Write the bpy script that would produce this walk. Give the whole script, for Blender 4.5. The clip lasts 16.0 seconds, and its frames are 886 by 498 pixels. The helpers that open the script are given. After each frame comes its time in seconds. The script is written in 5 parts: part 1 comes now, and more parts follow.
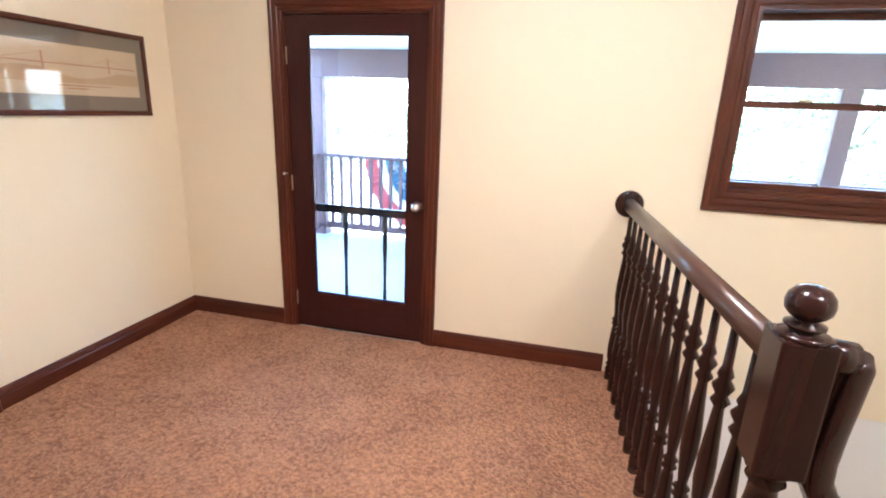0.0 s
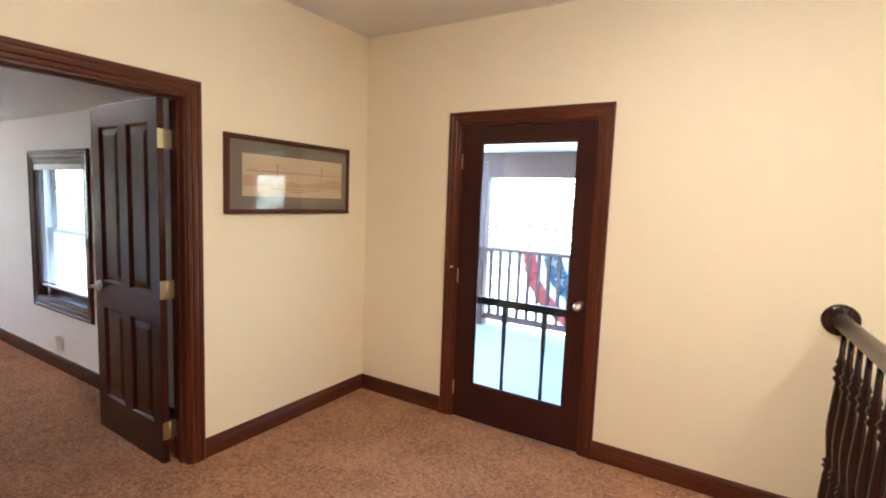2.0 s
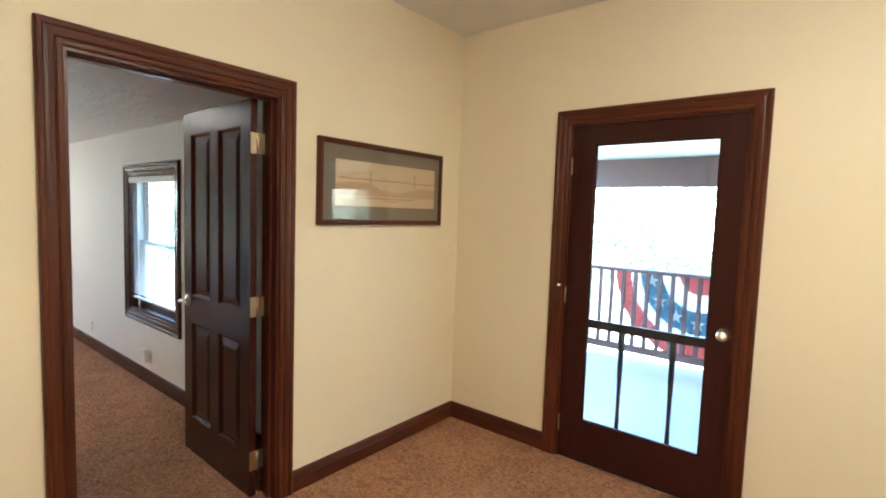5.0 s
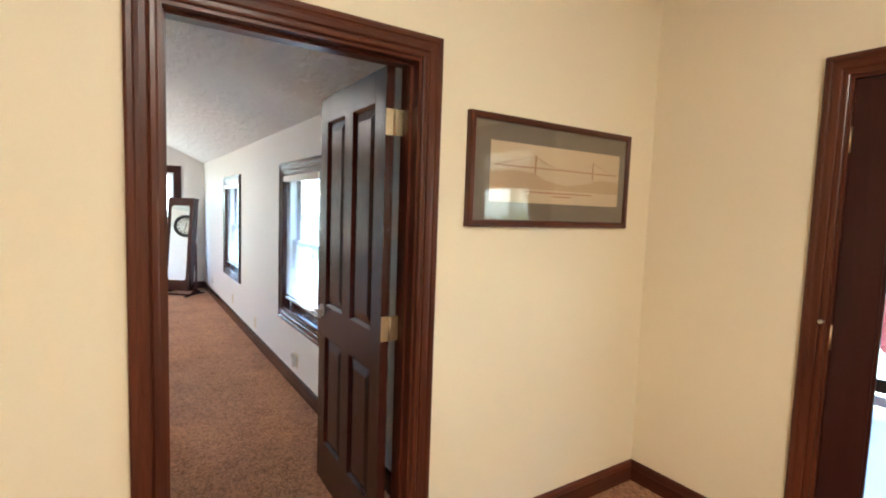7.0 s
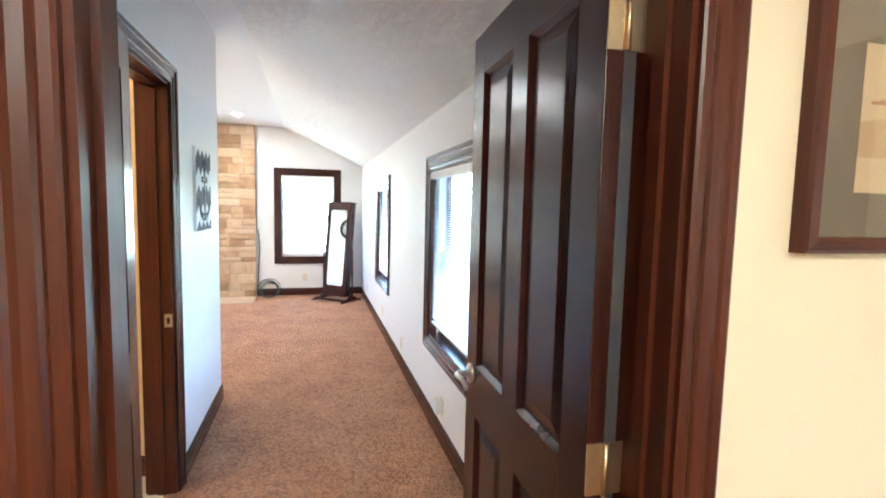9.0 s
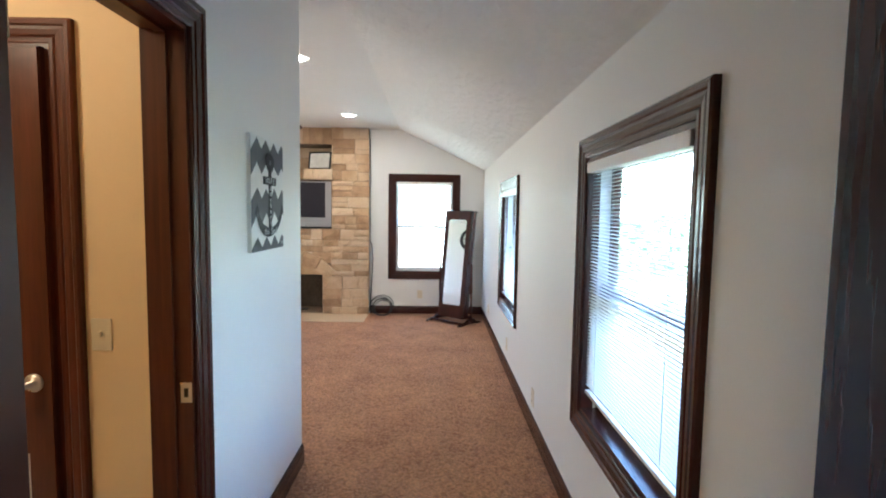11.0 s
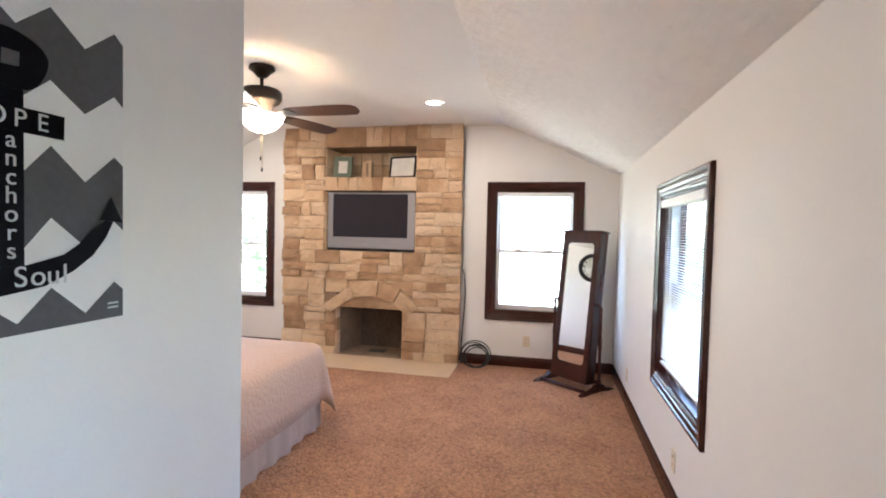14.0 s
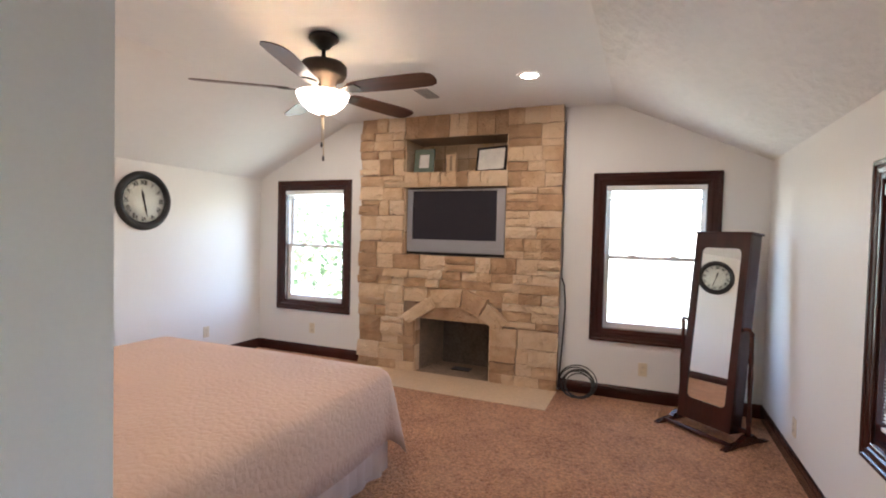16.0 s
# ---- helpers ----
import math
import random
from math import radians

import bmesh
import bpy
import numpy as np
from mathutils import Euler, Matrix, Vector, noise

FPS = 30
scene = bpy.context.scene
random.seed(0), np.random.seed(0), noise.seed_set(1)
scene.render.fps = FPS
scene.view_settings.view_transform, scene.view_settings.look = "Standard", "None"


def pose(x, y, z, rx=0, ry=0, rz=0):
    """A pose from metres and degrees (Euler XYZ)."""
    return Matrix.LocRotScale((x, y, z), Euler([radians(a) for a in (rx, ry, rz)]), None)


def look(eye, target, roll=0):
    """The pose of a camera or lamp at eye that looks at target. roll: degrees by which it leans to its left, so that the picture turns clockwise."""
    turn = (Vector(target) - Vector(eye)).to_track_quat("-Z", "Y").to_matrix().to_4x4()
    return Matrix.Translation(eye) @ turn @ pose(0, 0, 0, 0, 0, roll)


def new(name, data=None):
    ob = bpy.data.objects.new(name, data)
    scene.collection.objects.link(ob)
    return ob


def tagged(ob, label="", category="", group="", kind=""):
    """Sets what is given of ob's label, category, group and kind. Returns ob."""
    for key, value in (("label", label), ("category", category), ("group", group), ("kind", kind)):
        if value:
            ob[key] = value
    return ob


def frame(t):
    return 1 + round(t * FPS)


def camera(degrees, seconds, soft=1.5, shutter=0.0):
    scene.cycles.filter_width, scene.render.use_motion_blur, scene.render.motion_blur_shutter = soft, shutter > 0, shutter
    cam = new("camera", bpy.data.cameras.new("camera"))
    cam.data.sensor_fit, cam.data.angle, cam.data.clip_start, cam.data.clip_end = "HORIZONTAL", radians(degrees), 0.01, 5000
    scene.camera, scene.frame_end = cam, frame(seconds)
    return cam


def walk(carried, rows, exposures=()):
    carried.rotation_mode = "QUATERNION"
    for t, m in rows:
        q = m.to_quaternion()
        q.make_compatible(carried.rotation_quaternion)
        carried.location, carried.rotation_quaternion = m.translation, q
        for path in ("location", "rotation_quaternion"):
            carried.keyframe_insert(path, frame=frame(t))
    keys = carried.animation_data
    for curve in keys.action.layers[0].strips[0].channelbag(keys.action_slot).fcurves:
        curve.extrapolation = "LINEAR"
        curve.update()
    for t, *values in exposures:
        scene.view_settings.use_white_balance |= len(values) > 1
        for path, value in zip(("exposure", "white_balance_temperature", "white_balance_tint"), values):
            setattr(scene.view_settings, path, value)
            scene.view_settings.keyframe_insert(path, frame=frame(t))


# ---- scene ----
cam = camera(84.4, 16.0, soft=1.9)
PATH = [
    (0, (0.488, 0.526, 1.512), (0.032, 2.395, 0.966), 2.2),
    (0.5, (0.481, 0.495, 1.545), (-0.196, 2.325, 1.107), 2.2),
    (1, (0.475, 0.464, 1.545), (-0.352, 2.254, 1.209), 2.2),
    (1.5, (0.471, 0.467, 1.536), (-0.482, 2.207, 1.282), 2.2),
    (2, (0.447, 0.473, 1.543), (-0.607, 2.161, 1.340), 2.2),
    (2.5, (0.407, 0.483, 1.534), (-0.727, 2.123, 1.370), 2.2),
    (3, (0.359, 0.492, 1.543), (-0.824, 2.096, 1.374), 2.2),
    (3.5, (0.283, 0.498, 1.523), (-0.920, 2.088, 1.366), 2.1),
    (6, (-0.178, 0.801, 1.497), (-1.593, 2.206, 1.344), 1.9),
    (6.5, (-0.319, 0.928, 1.497), (-1.868, 2.183, 1.334), 1.9),
    (7, (-0.488, 1.022, 1.478), (-2.155, 2.114, 1.315), 2.0),
    (7.5, (-0.745, 1.118, 1.476), (-2.493, 2.076, 1.303), 2.0),
    (8, (-0.958, 1.206, 1.469), (-2.772, 2.033, 1.304), 1.8),
    (8.5, (-1.213, 1.316, 1.478), (-3.089, 1.988, 1.309), 1.6),
    (9, (-1.435, 1.377, 1.477), (-3.360, 1.891, 1.304), 1.3),
    (11.3, (-2.685, 1.496, 1.476), (-4.681, 1.463, 1.345), 1.1),
    (11.5, (-2.804, 1.500, 1.471), (-4.799, 1.431, 1.352), 1.3),
    (12, (-3.078, 1.503, 1.469), (-5.070, 1.367, 1.361), 1.2),
    (12.5, (-3.362, 1.525, 1.473), (-5.347, 1.303, 1.370), 1.1),
    (13, (-3.624, 1.518, 1.468), (-5.599, 1.213, 1.372), 1.2),
    (13.5, (-3.921, 1.482, 1.467), (-5.887, 1.125, 1.388), 1.2),
    (14, (-4.184, 1.468, 1.461), (-6.137, 1.042, 1.393), 1.3),
    (14.5, (-4.456, 1.454, 1.468), (-6.386, 0.934, 1.401), 1.2),
    (15, (-4.675, 1.429, 1.457), (-6.571, 0.795, 1.392), 1.4),
    (15.5, (-4.836, 1.328, 1.449), (-6.703, 0.614, 1.386), 1.5),
    (16, (-4.914, 1.260, 1.438), (-6.757, 0.486, 1.379), 1.4),
]
EXPOSURES = [(0, 5.3, 4950, 18), (1.0, 5.07, 5400, 16), (3.5, 4.95, 5500, 10), (6, 4.86, 5500, 4), (7.5, 5.2, 5500, 11), (8.2, 5.32, 5400, 9), (9, 5.6, 5200, 6), (11.5, 4.62, 5500, 6), (12.5, 4.66, 5800, 11), (14, 4.74, 5950, 17), (15, 4.54, 6050, 19), (16, 4.2, 6100, 19)]
walk(cam, [(t, look(eye, target, roll)) for t, eye, target, roll in PATH], EXPOSURES)

# ---- sky, sun, lamps ----
world = bpy.data.worlds.new("sky")
scene.world = world
world.use_nodes = True
wn = world.node_tree.nodes
sky = wn.new("ShaderNodeTexSky")
sky.sky_type = "NISHITA"
sky.sun_disc = False
sky.sun_elevation, sky.sun_rotation = radians(50), radians(150)
sky.air_density, sky.dust_density = 1.0, 1.2
world.node_tree.links.new(sky.outputs[0], wn["Background"].inputs[0])
wn["Background"].inputs[1].default_value = 0.15
sun = new("sun", bpy.data.lights.new("sun", "SUN"))
sun.data.energy, sun.data.angle, sun.data.color = 4.5, radians(12), (1.0, 0.96, 0.9)
sun.matrix_world = look((0, 0, 0), (-0.35, 0.62, -0.82))


def lamp(name, kind, at, watts, colour, size, aim=None):
    data = bpy.data.lights.new(name, kind)
    data.energy, data.color = watts, colour
    if kind == "AREA":
        data.shape, data.size = "DISK", size
    else:
        data.shadow_soft_size = size
    ob = new(name, data)
    ob.matrix_world = look(at, aim or (at[0], at[1], at[2] - 1))
    return ob


WARM = (1.0, 0.74, 0.45)
# landing lamp is an added warm fill; stair lamp guessed from the rail's shadow
LANDING_FILL = (0.3, 1.55, 2.66)
STAIR_LAMP = (1.75, 0.6, 2.66)
lamp("landing_lamp_light", "AREA", (LANDING_FILL[0], LANDING_FILL[1], 2.58), 0.55, WARM, 0.4)
lamp("stair_lamp_light", "AREA", (STAIR_LAMP[0], STAIR_LAMP[1], 2.58), 0.37, WARM, 0.5)
FAN = (-7.42, -0.62)
CEIL = 2.64
lamp("fan_light", "POINT", (FAN[0], FAN[1], 2.283), 2.3, (1.0, 0.72, 0.45), 0.03)
POTS = [(-8.54, 0.40), (-6.34, 0.40), (-8.54, -1.55), (-6.34, -1.55)]
for p in POTS:
    lamp("downlight_light", "AREA", (p[0], p[1], CEIL - 0.012), 0.42, (1.0, 0.84, 0.66), 0.12)
for y, watts in ((1.30, 0.22), (-2.30, 0.22)):      # daylight standing in the gable windows
    data = bpy.data.lights.new("gable_sky_light", "AREA")
    data.shape, data.size, data.size_y, data.energy, data.color = "RECTANGLE", 0.8, 1.28, watts, (0.93, 0.97, 1.0)
    new("gable_sky_light", data).matrix_world = look((-9.68, y, 1.27), (-8.0, y, 1.27))
# added fill to brighten the side room; no fixture stands there
lamp("bath_light", "POINT", (-3.3, -0.5, 2.4), 1.1, WARM, 0.1)

# ---- materials ----


def nodes_of(name):
    m = bpy.data.materials.new(name)
    m.use_nodes = True
    t = m.node_tree
    return m, t.nodes, t.links, t.nodes["Principled BSDF"]


def mat(name, col, rough=0.6, metal=0.0, vary=0.08, scale=6.0, grain=80.0, bump=0.0, stretch=(1, 1, 1), per_piece=0.0, spec=0.5, bump_dist=0.004):
    """A surface with colour variation at two scales and a fine relief."""
    m, n, l, b = nodes_of(name)
    tc = n.new("ShaderNodeTexCoord")
    mp = n.new("ShaderNodeMapping")
    mp.inputs["Scale"].default_value = stretch
    l.new(tc.outputs["Object"], mp.inputs[0])
    n1, n2 = n.new("ShaderNodeTexNoise"), n.new("ShaderNodeTexNoise")
    n1.inputs["Scale"].default_value, n2.inputs["Scale"].default_value = scale, grain
    n1.inputs["Detail"].default_value = n2.inputs["Detail"].default_value = 4
    l.new(mp.outputs[0], n1.inputs["Vector"])
    l.new(mp.outputs[0], n2.inputs["Vector"])
    add = n.new("ShaderNodeMath")
    add.operation = "ADD"
    l.new(n1.outputs[0], add.inputs[0])
    l.new(n2.outputs[0], add.inputs[1])
    value = add.outputs[0]
    if per_piece:
        info = n.new("ShaderNodeObjectInfo")
        mul = n.new("ShaderNodeMath")
        mul.operation, mul.inputs[1].default_value = "MULTIPLY", per_piece
        l.new(info.outputs["Random"], mul.inputs[0])
        a2 = n.new("ShaderNodeMath")
        a2.operation = "ADD"
        l.new(value, a2.inputs[0])
        l.new(mul.outputs[0], a2.inputs[1])
        a3 = n.new("ShaderNodeMath")
        a3.operation, a3.inputs[1].default_value = "SUBTRACT", per_piece / 2
        l.new(a2.outputs[0], a3.inputs[0])
        value = a3.outputs[0]
    ramp = n.new("ShaderNodeMapRange")
    ramp.inputs["From Min"].default_value, ramp.inputs["From Max"].default_value = 0.6, 1.4
    ramp.inputs["To Min"].default_value, ramp.inputs["To Max"].default_value = 1 - vary, 1 + vary
    ramp.clamp = False
    l.new(value, ramp.inputs[0])
    mix = n.new("ShaderNodeVectorMath")
    mix.operation = "SCALE"
    mix.inputs[0].default_value = col[:3]
    l.new(ramp.outputs[0], mix.inputs["Scale"])
    l.new(mix.outputs[0], b.inputs["Base Color"])
    rr = n.new("ShaderNodeMapRange")
    rr.inputs["From Min"].default_value, rr.inputs["From Max"].default_value = 0.3, 0.7
    rr.inputs["To Min"].default_value, rr.inputs["To Max"].default_value = max(0.02, rough - 0.06), min(1, rough + 0.06)
    l.new(n1.outputs[0], rr.inputs[0])
    l.new(rr.outputs[0], b.inputs["Roughness"])
    b.inputs["Metallic"].default_value = metal
    b.inputs["Specular IOR Level"].default_value = spec
    if bump:
        bp = n.new("ShaderNodeBump")
        bp.inputs["Strength"].default_value, bp.inputs["Distance"].default_value = bump, bump_dist
        l.new(n2.outputs[0], bp.inputs["Height"])
        l.new(bp.outputs[0], b.inputs["Normal"])
    return m


def wood(name, dark, light, axis, rough=0.32, per_piece=0.0, coat=0.1, dense=1.0):
    """Stained, varnished wood with the grain along one axis."""
    m, n, l, b = nodes_of(name)
    tc, mp = n.new("ShaderNodeTexCoord"), n.new("ShaderNodeMapping")
    mp.inputs["Scale"].default_value = [1.2 if i == "xyz".index(axis) else 18.0 * dense for i in range(3)]
    l.new(tc.outputs["Object"], mp.inputs[0])
    n1, n2 = n.new("ShaderNodeTexNoise"), n.new("ShaderNodeTexNoise")
    n1.inputs["Scale"].default_value, n1.inputs["Detail"].default_value, n1.inputs["Distortion"].default_value = 1.0, 5, 0.6
    n2.inputs["Scale"].default_value, n2.inputs["Detail"].default_value = 6.0, 3
    l.new(mp.outputs[0], n1.inputs["Vector"])
    l.new(mp.outputs[0], n2.inputs["Vector"])
    add = n.new("ShaderNodeMath")
    add.operation, add.inputs[2].default_value = "MULTIPLY_ADD", 0.0
    add.inputs[1].default_value = 0.35
    l.new(n2.outputs[0], add.inputs[0])
    l.new(n1.outputs[0], add.inputs[2])
    ramp = n.new("ShaderNodeValToRGB")
    ramp.color_ramp.elements[0].position, ramp.color_ramp.elements[0].color = 0.45, (*dark, 1)
    ramp.color_ramp.elements[1].position, ramp.color_ramp.elements[1].color = 0.9, (*light, 1)
    l.new(add.outputs[0], ramp.inputs[0])
    l.new(ramp.outputs[0], b.inputs["Base Color"])
    b.inputs["Roughness"].default_value = rough
    b.inputs["Specular IOR Level"].default_value = 0.3
    b.inputs["Coat Weight"].default_value, b.inputs["Coat Roughness"].default_value = coat, 0.25
    bp = n.new("ShaderNodeBump")
    bp.inputs["Strength"].default_value, bp.inputs["Distance"].default_value = 0.12, 0.002
    l.new(add.outputs[0], bp.inputs["Height"])
    l.new(bp.outputs[0], b.inputs["Normal"])
    return m


def glow(name, col, strength):
    m, n, l, b = nodes_of(name)
    b.inputs["Base Color"].default_value = (*col, 1)
    b.inputs["Emission Color"].default_value = (*col, 1)
    b.inputs["Emission Strength"].default_value = strength
    return m


def pane_glass(name, tint=(0.97, 0.99, 0.985)):
    m, n, l, b = nodes_of(name)
    out = n["Material Output"]
    clear, gloss, mix, fres = n.new("ShaderNodeBsdfTransparent"), n.new("ShaderNodeBsdfGlossy"), n.new("ShaderNodeMixShader"), n.new("ShaderNodeLayerWeight")
    power, scale = n.new("ShaderNodeMath"), n.new("ShaderNodeMath")
    power.operation, power.inputs[1].default_value = "POWER", 5.0
    scale.operation, scale.inputs[1].default_value, scale.inputs[2].default_value = "MULTIPLY_ADD", 0.95, 0.035
    clear.inputs[0].default_value = (*tint, 1)
    gloss.inputs["Roughness"].default_value = 0.02
    fres.inputs[0].default_value = 0.5
    l.new(fres.outputs["Facing"], power.inputs[0])
    l.new(power.outputs[0], scale.inputs[0])
    l.new(scale.outputs[0], mix.inputs[0])
    l.new(clear.outputs[0], mix.inputs[1])
    l.new(gloss.outputs[0], mix.inputs[2])
    l.new(mix.outputs[0], out.inputs[0])
    return m


def carpet_material(name, dark, light):
    """Cut-pile carpet: tufts, crushed patches and soft shading; shade between tufts is in the colour."""
    m, n, l, b = nodes_of(name)
    tc = n.new("ShaderNodeTexCoord")
    warp = n.new("ShaderNodeTexNoise")
    warp.inputs["Scale"].default_value, warp.inputs["Detail"].default_value = 34, 3
    l.new(tc.outputs["Object"], warp.inputs["Vector"])
    vor = n.new("ShaderNodeTexVoronoi")
    vor.inputs["Scale"].default_value = 46
    mixv = n.new("ShaderNodeMixRGB")
    mixv.inputs[0].default_value = 0.06
    l.new(tc.outputs["Object"], mixv.inputs[1])
    l.new(warp.outputs["Color"], mixv.inputs[2])
    l.new(mixv.outputs[0], vor.inputs["Vector"])
    fine, big = n.new("ShaderNodeTexNoise"), n.new("ShaderNodeTexNoise")
    fine.inputs["Scale"].default_value, fine.inputs["Detail"].default_value = 62, 6
    big.inputs["Scale"].default_value, big.inputs["Detail"].default_value = 3.2, 4
    l.new(tc.outputs["Object"], fine.inputs["Vector"])
    l.new(tc.outputs["Object"], big.inputs["Vector"])
    s1 = n.new("ShaderNodeMath")
    s1.operation, s1.inputs[1].default_value = "MULTIPLY_ADD", -0.55
    l.new(vor.outputs["Distance"], s1.inputs[0])
    l.new(fine.outputs[0], s1.inputs[2])
    clump = n.new("ShaderNodeTexNoise")
    clump.inputs["Scale"].default_value, clump.inputs["Detail"].default_value, clump.inputs["Distortion"].default_value = 15, 3, 0.8
    l.new(tc.outputs["Object"], clump.inputs["Vector"])
    s0 = n.new("ShaderNodeMath")
    s0.operation, s0.inputs[1].default_value = "MULTIPLY_ADD", 0.22
    l.new(clump.outputs[0], s0.inputs[0])
    l.new(s1.outputs[0], s0.inputs[2])
    s2 = n.new("ShaderNodeMath")
    s2.operation, s2.inputs[1].default_value = "MULTIPLY_ADD", 0.55
    l.new(big.outputs[0], s2.inputs[0])
    l.new(s0.outputs[0], s2.inputs[2])
    ramp = n.new("ShaderNodeValToRGB")
    ramp.color_ramp.elements[0].position, ramp.color_ramp.elements[0].color = 0.3, (*dark, 1)
    ramp.color_ramp.elements[1].position, ramp.color_ramp.elements[1].color = 0.88, (*light, 1)
    l.new(s2.outputs[0], ramp.inputs[0])
    l.new(ramp.outputs[0], b.inputs["Base Color"])
    b.inputs["Roughness"].default_value, b.inputs["Specular IOR Level"].default_value = 0.95, 0.1
    b.inputs["Sheen Weight"].default_value, b.inputs["Sheen Roughness"].default_value = 0.08, 0.6
    bp = n.new("ShaderNodeBump")
    bp.inputs["Strength"].default_value, bp.inputs["Distance"].default_value = 1.0, 0.045
    l.new(s0.outputs[0], bp.inputs["Height"])
    l.new(bp.outputs[0], b.inputs["Normal"])
    return m


CREAM = mat("cream_paint", (0.82, 0.725, 0.53), 0.55, vary=0.02, scale=1.2, grain=160, bump=0.12, bump_dist=0.002)
WHITE_WALL = mat("white_paint", (0.78, 0.775, 0.75), 0.55, vary=0.02, scale=1.2, grain=160, bump=0.12, bump_dist=0.002)
BATH_PAINT = mat("tan_paint", (0.74, 0.57, 0.34), 0.55, vary=0.02, scale=1.2, grain=160, bump=0.1, bump_dist=0.002)
CEILING = mat("textured_ceiling", (0.80, 0.795, 0.78), 0.8, vary=0.03, scale=2.5, grain=9, bump=0.8, stretch=(1, 2.2, 1), bump_dist=0.026)
CEILING_FLAT = mat("smooth_ceiling", (0.80, 0.795, 0.78), 0.8, vary=0.02, scale=2.5, grain=14, bump=0.12, bump_dist=0.01)
CARPET = carpet_material("carpet_pile", (0.35, 0.156, 0.076), (0.72, 0.37, 0.188))
RED_D, RED_L = (0.050, 0.0118, 0.0055), (0.108, 0.027, 0.0112)
WOOD_Z, WOOD_X, WOOD_Y = (wood("mahogany_" + a, RED_D, RED_L, a) for a in "zxy")
DARK_Z, DARK_X, DARK_Y = (wood("dark_wood_" + a, (0.028, 0.0075, 0.0058), (0.054, 0.0140, 0.0098), a, 0.25, coat=0.22) for a in "zxy")
RAIL_Z, RAIL_Y = (wood("rail_wood_" + a, (0.014, 0.0045, 0.0035), (0.028, 0.009, 0.0065), a, 0.22, coat=0.12) for a in "zy")
DOOR_Z, DOOR_X = (wood("red_door_" + a, (0.024, 0.0055, 0.0045), (0.043, 0.0105, 0.008), a, 0.3) for a in "zx")
RAIL_TOP = wood("rail_top_wood", (0.04, 0.018, 0.011), (0.08, 0.04, 0.025), "y", 0.3, coat=0.5)
BRASS = mat("brass", (0.62, 0.50, 0.32), 0.35, 1.0, vary=0.1, grain=60)
NICKEL = mat("satin_nickel", (0.62, 0.58, 0.53), 0.3, 1.0, vary=0.06, grain=60)
BRONZE = mat("oil_rubbed_bronze", (0.035, 0.027, 0.022), 0.42, 0.7, vary=0.2, grain=60)
VINYL = mat("white_vinyl", (0.78, 0.78, 0.76), 0.4, vary=0.02)
SLAT = mat("blind_slat", (0.82, 0.82, 0.80), 0.35, vary=0.02)
PLATE = mat("almond_plastic", (0.68, 0.60, 0.45), 0.4, vary=0.02)
WHITE_PLASTIC = mat("white_plastic", (0.80, 0.80, 0.77), 0.4, vary=0.02)
BLACK = mat("black_metal", (0.012, 0.012, 0.013), 0.45, 0.2, vary=0.2)
GLASS = pane_glass("window_glass")
DECK_PAINT = mat("grey_deck_paint", (0.42, 0.43, 0.43), 0.7, vary=0.08, scale=3, grain=60, bump=0.2)
MAUVE = mat("mauve_trim_paint", (0.125, 0.074, 0.072), 0.6, vary=0.08, scale=3, grain=60, bump=0.1)
DECK_CEIL = mat("porch_ceiling_paint", (0.74, 0.77, 0.72), 0.6, vary=0.03)


# ---- mesh helpers ----
def put_box(bm, x0, x1, y0, y1, z0, z1, bevel=0.0):
    r = bmesh.ops.create_cube(bm, size=1.0)
    for v in r["verts"]:
        v.co = Vector((x0 + (v.co.x + 0.5) * (x1 - x0), y0 + (v.co.y + 0.5) * (y1 - y0), z0 + (v.co.z + 0.5) * (z1 - z0)))
    if bevel:
        es = list({e for v in r["verts"] for e in v.link_edges})
        bmesh.ops.bevel(bm, geom=es, offset=bevel, segments=2, profile=0.5, affect="EDGES")


def boxed(*args, **kw):
    bm = bmesh.new()
    put_box(bm, *args, **kw)
    return bm


def lathe(profile, steps=20, bm=None, at=(0, 0, 0), axis="z", caps=True):
    """A turned body from (radius, height) pairs."""
    bm = bm or bmesh.new()
    rings = []
    for r, h in profile:
        ring = []
        for i in range(steps):
            a = 2 * math.pi * i / steps
            c, s = r * math.cos(a), r * math.sin(a)
            p = {"z": (c, s, h), "x": (h, c, s), "y": (c, h, s)}[axis]
            ring.append(bm.verts.new((at[0] + p[0], at[1] + p[1], at[2] + p[2])))
        rings.append(ring)
    for a, b in zip(rings, rings[1:]):
        for i in range(steps):
            bm.faces.new((a[i], a[(i + 1) % steps], b[(i + 1) % steps], b[i])).smooth = True
    if caps:
        bm.faces.new(rings[0])
        bm.faces.new(rings[-1])
    return bm


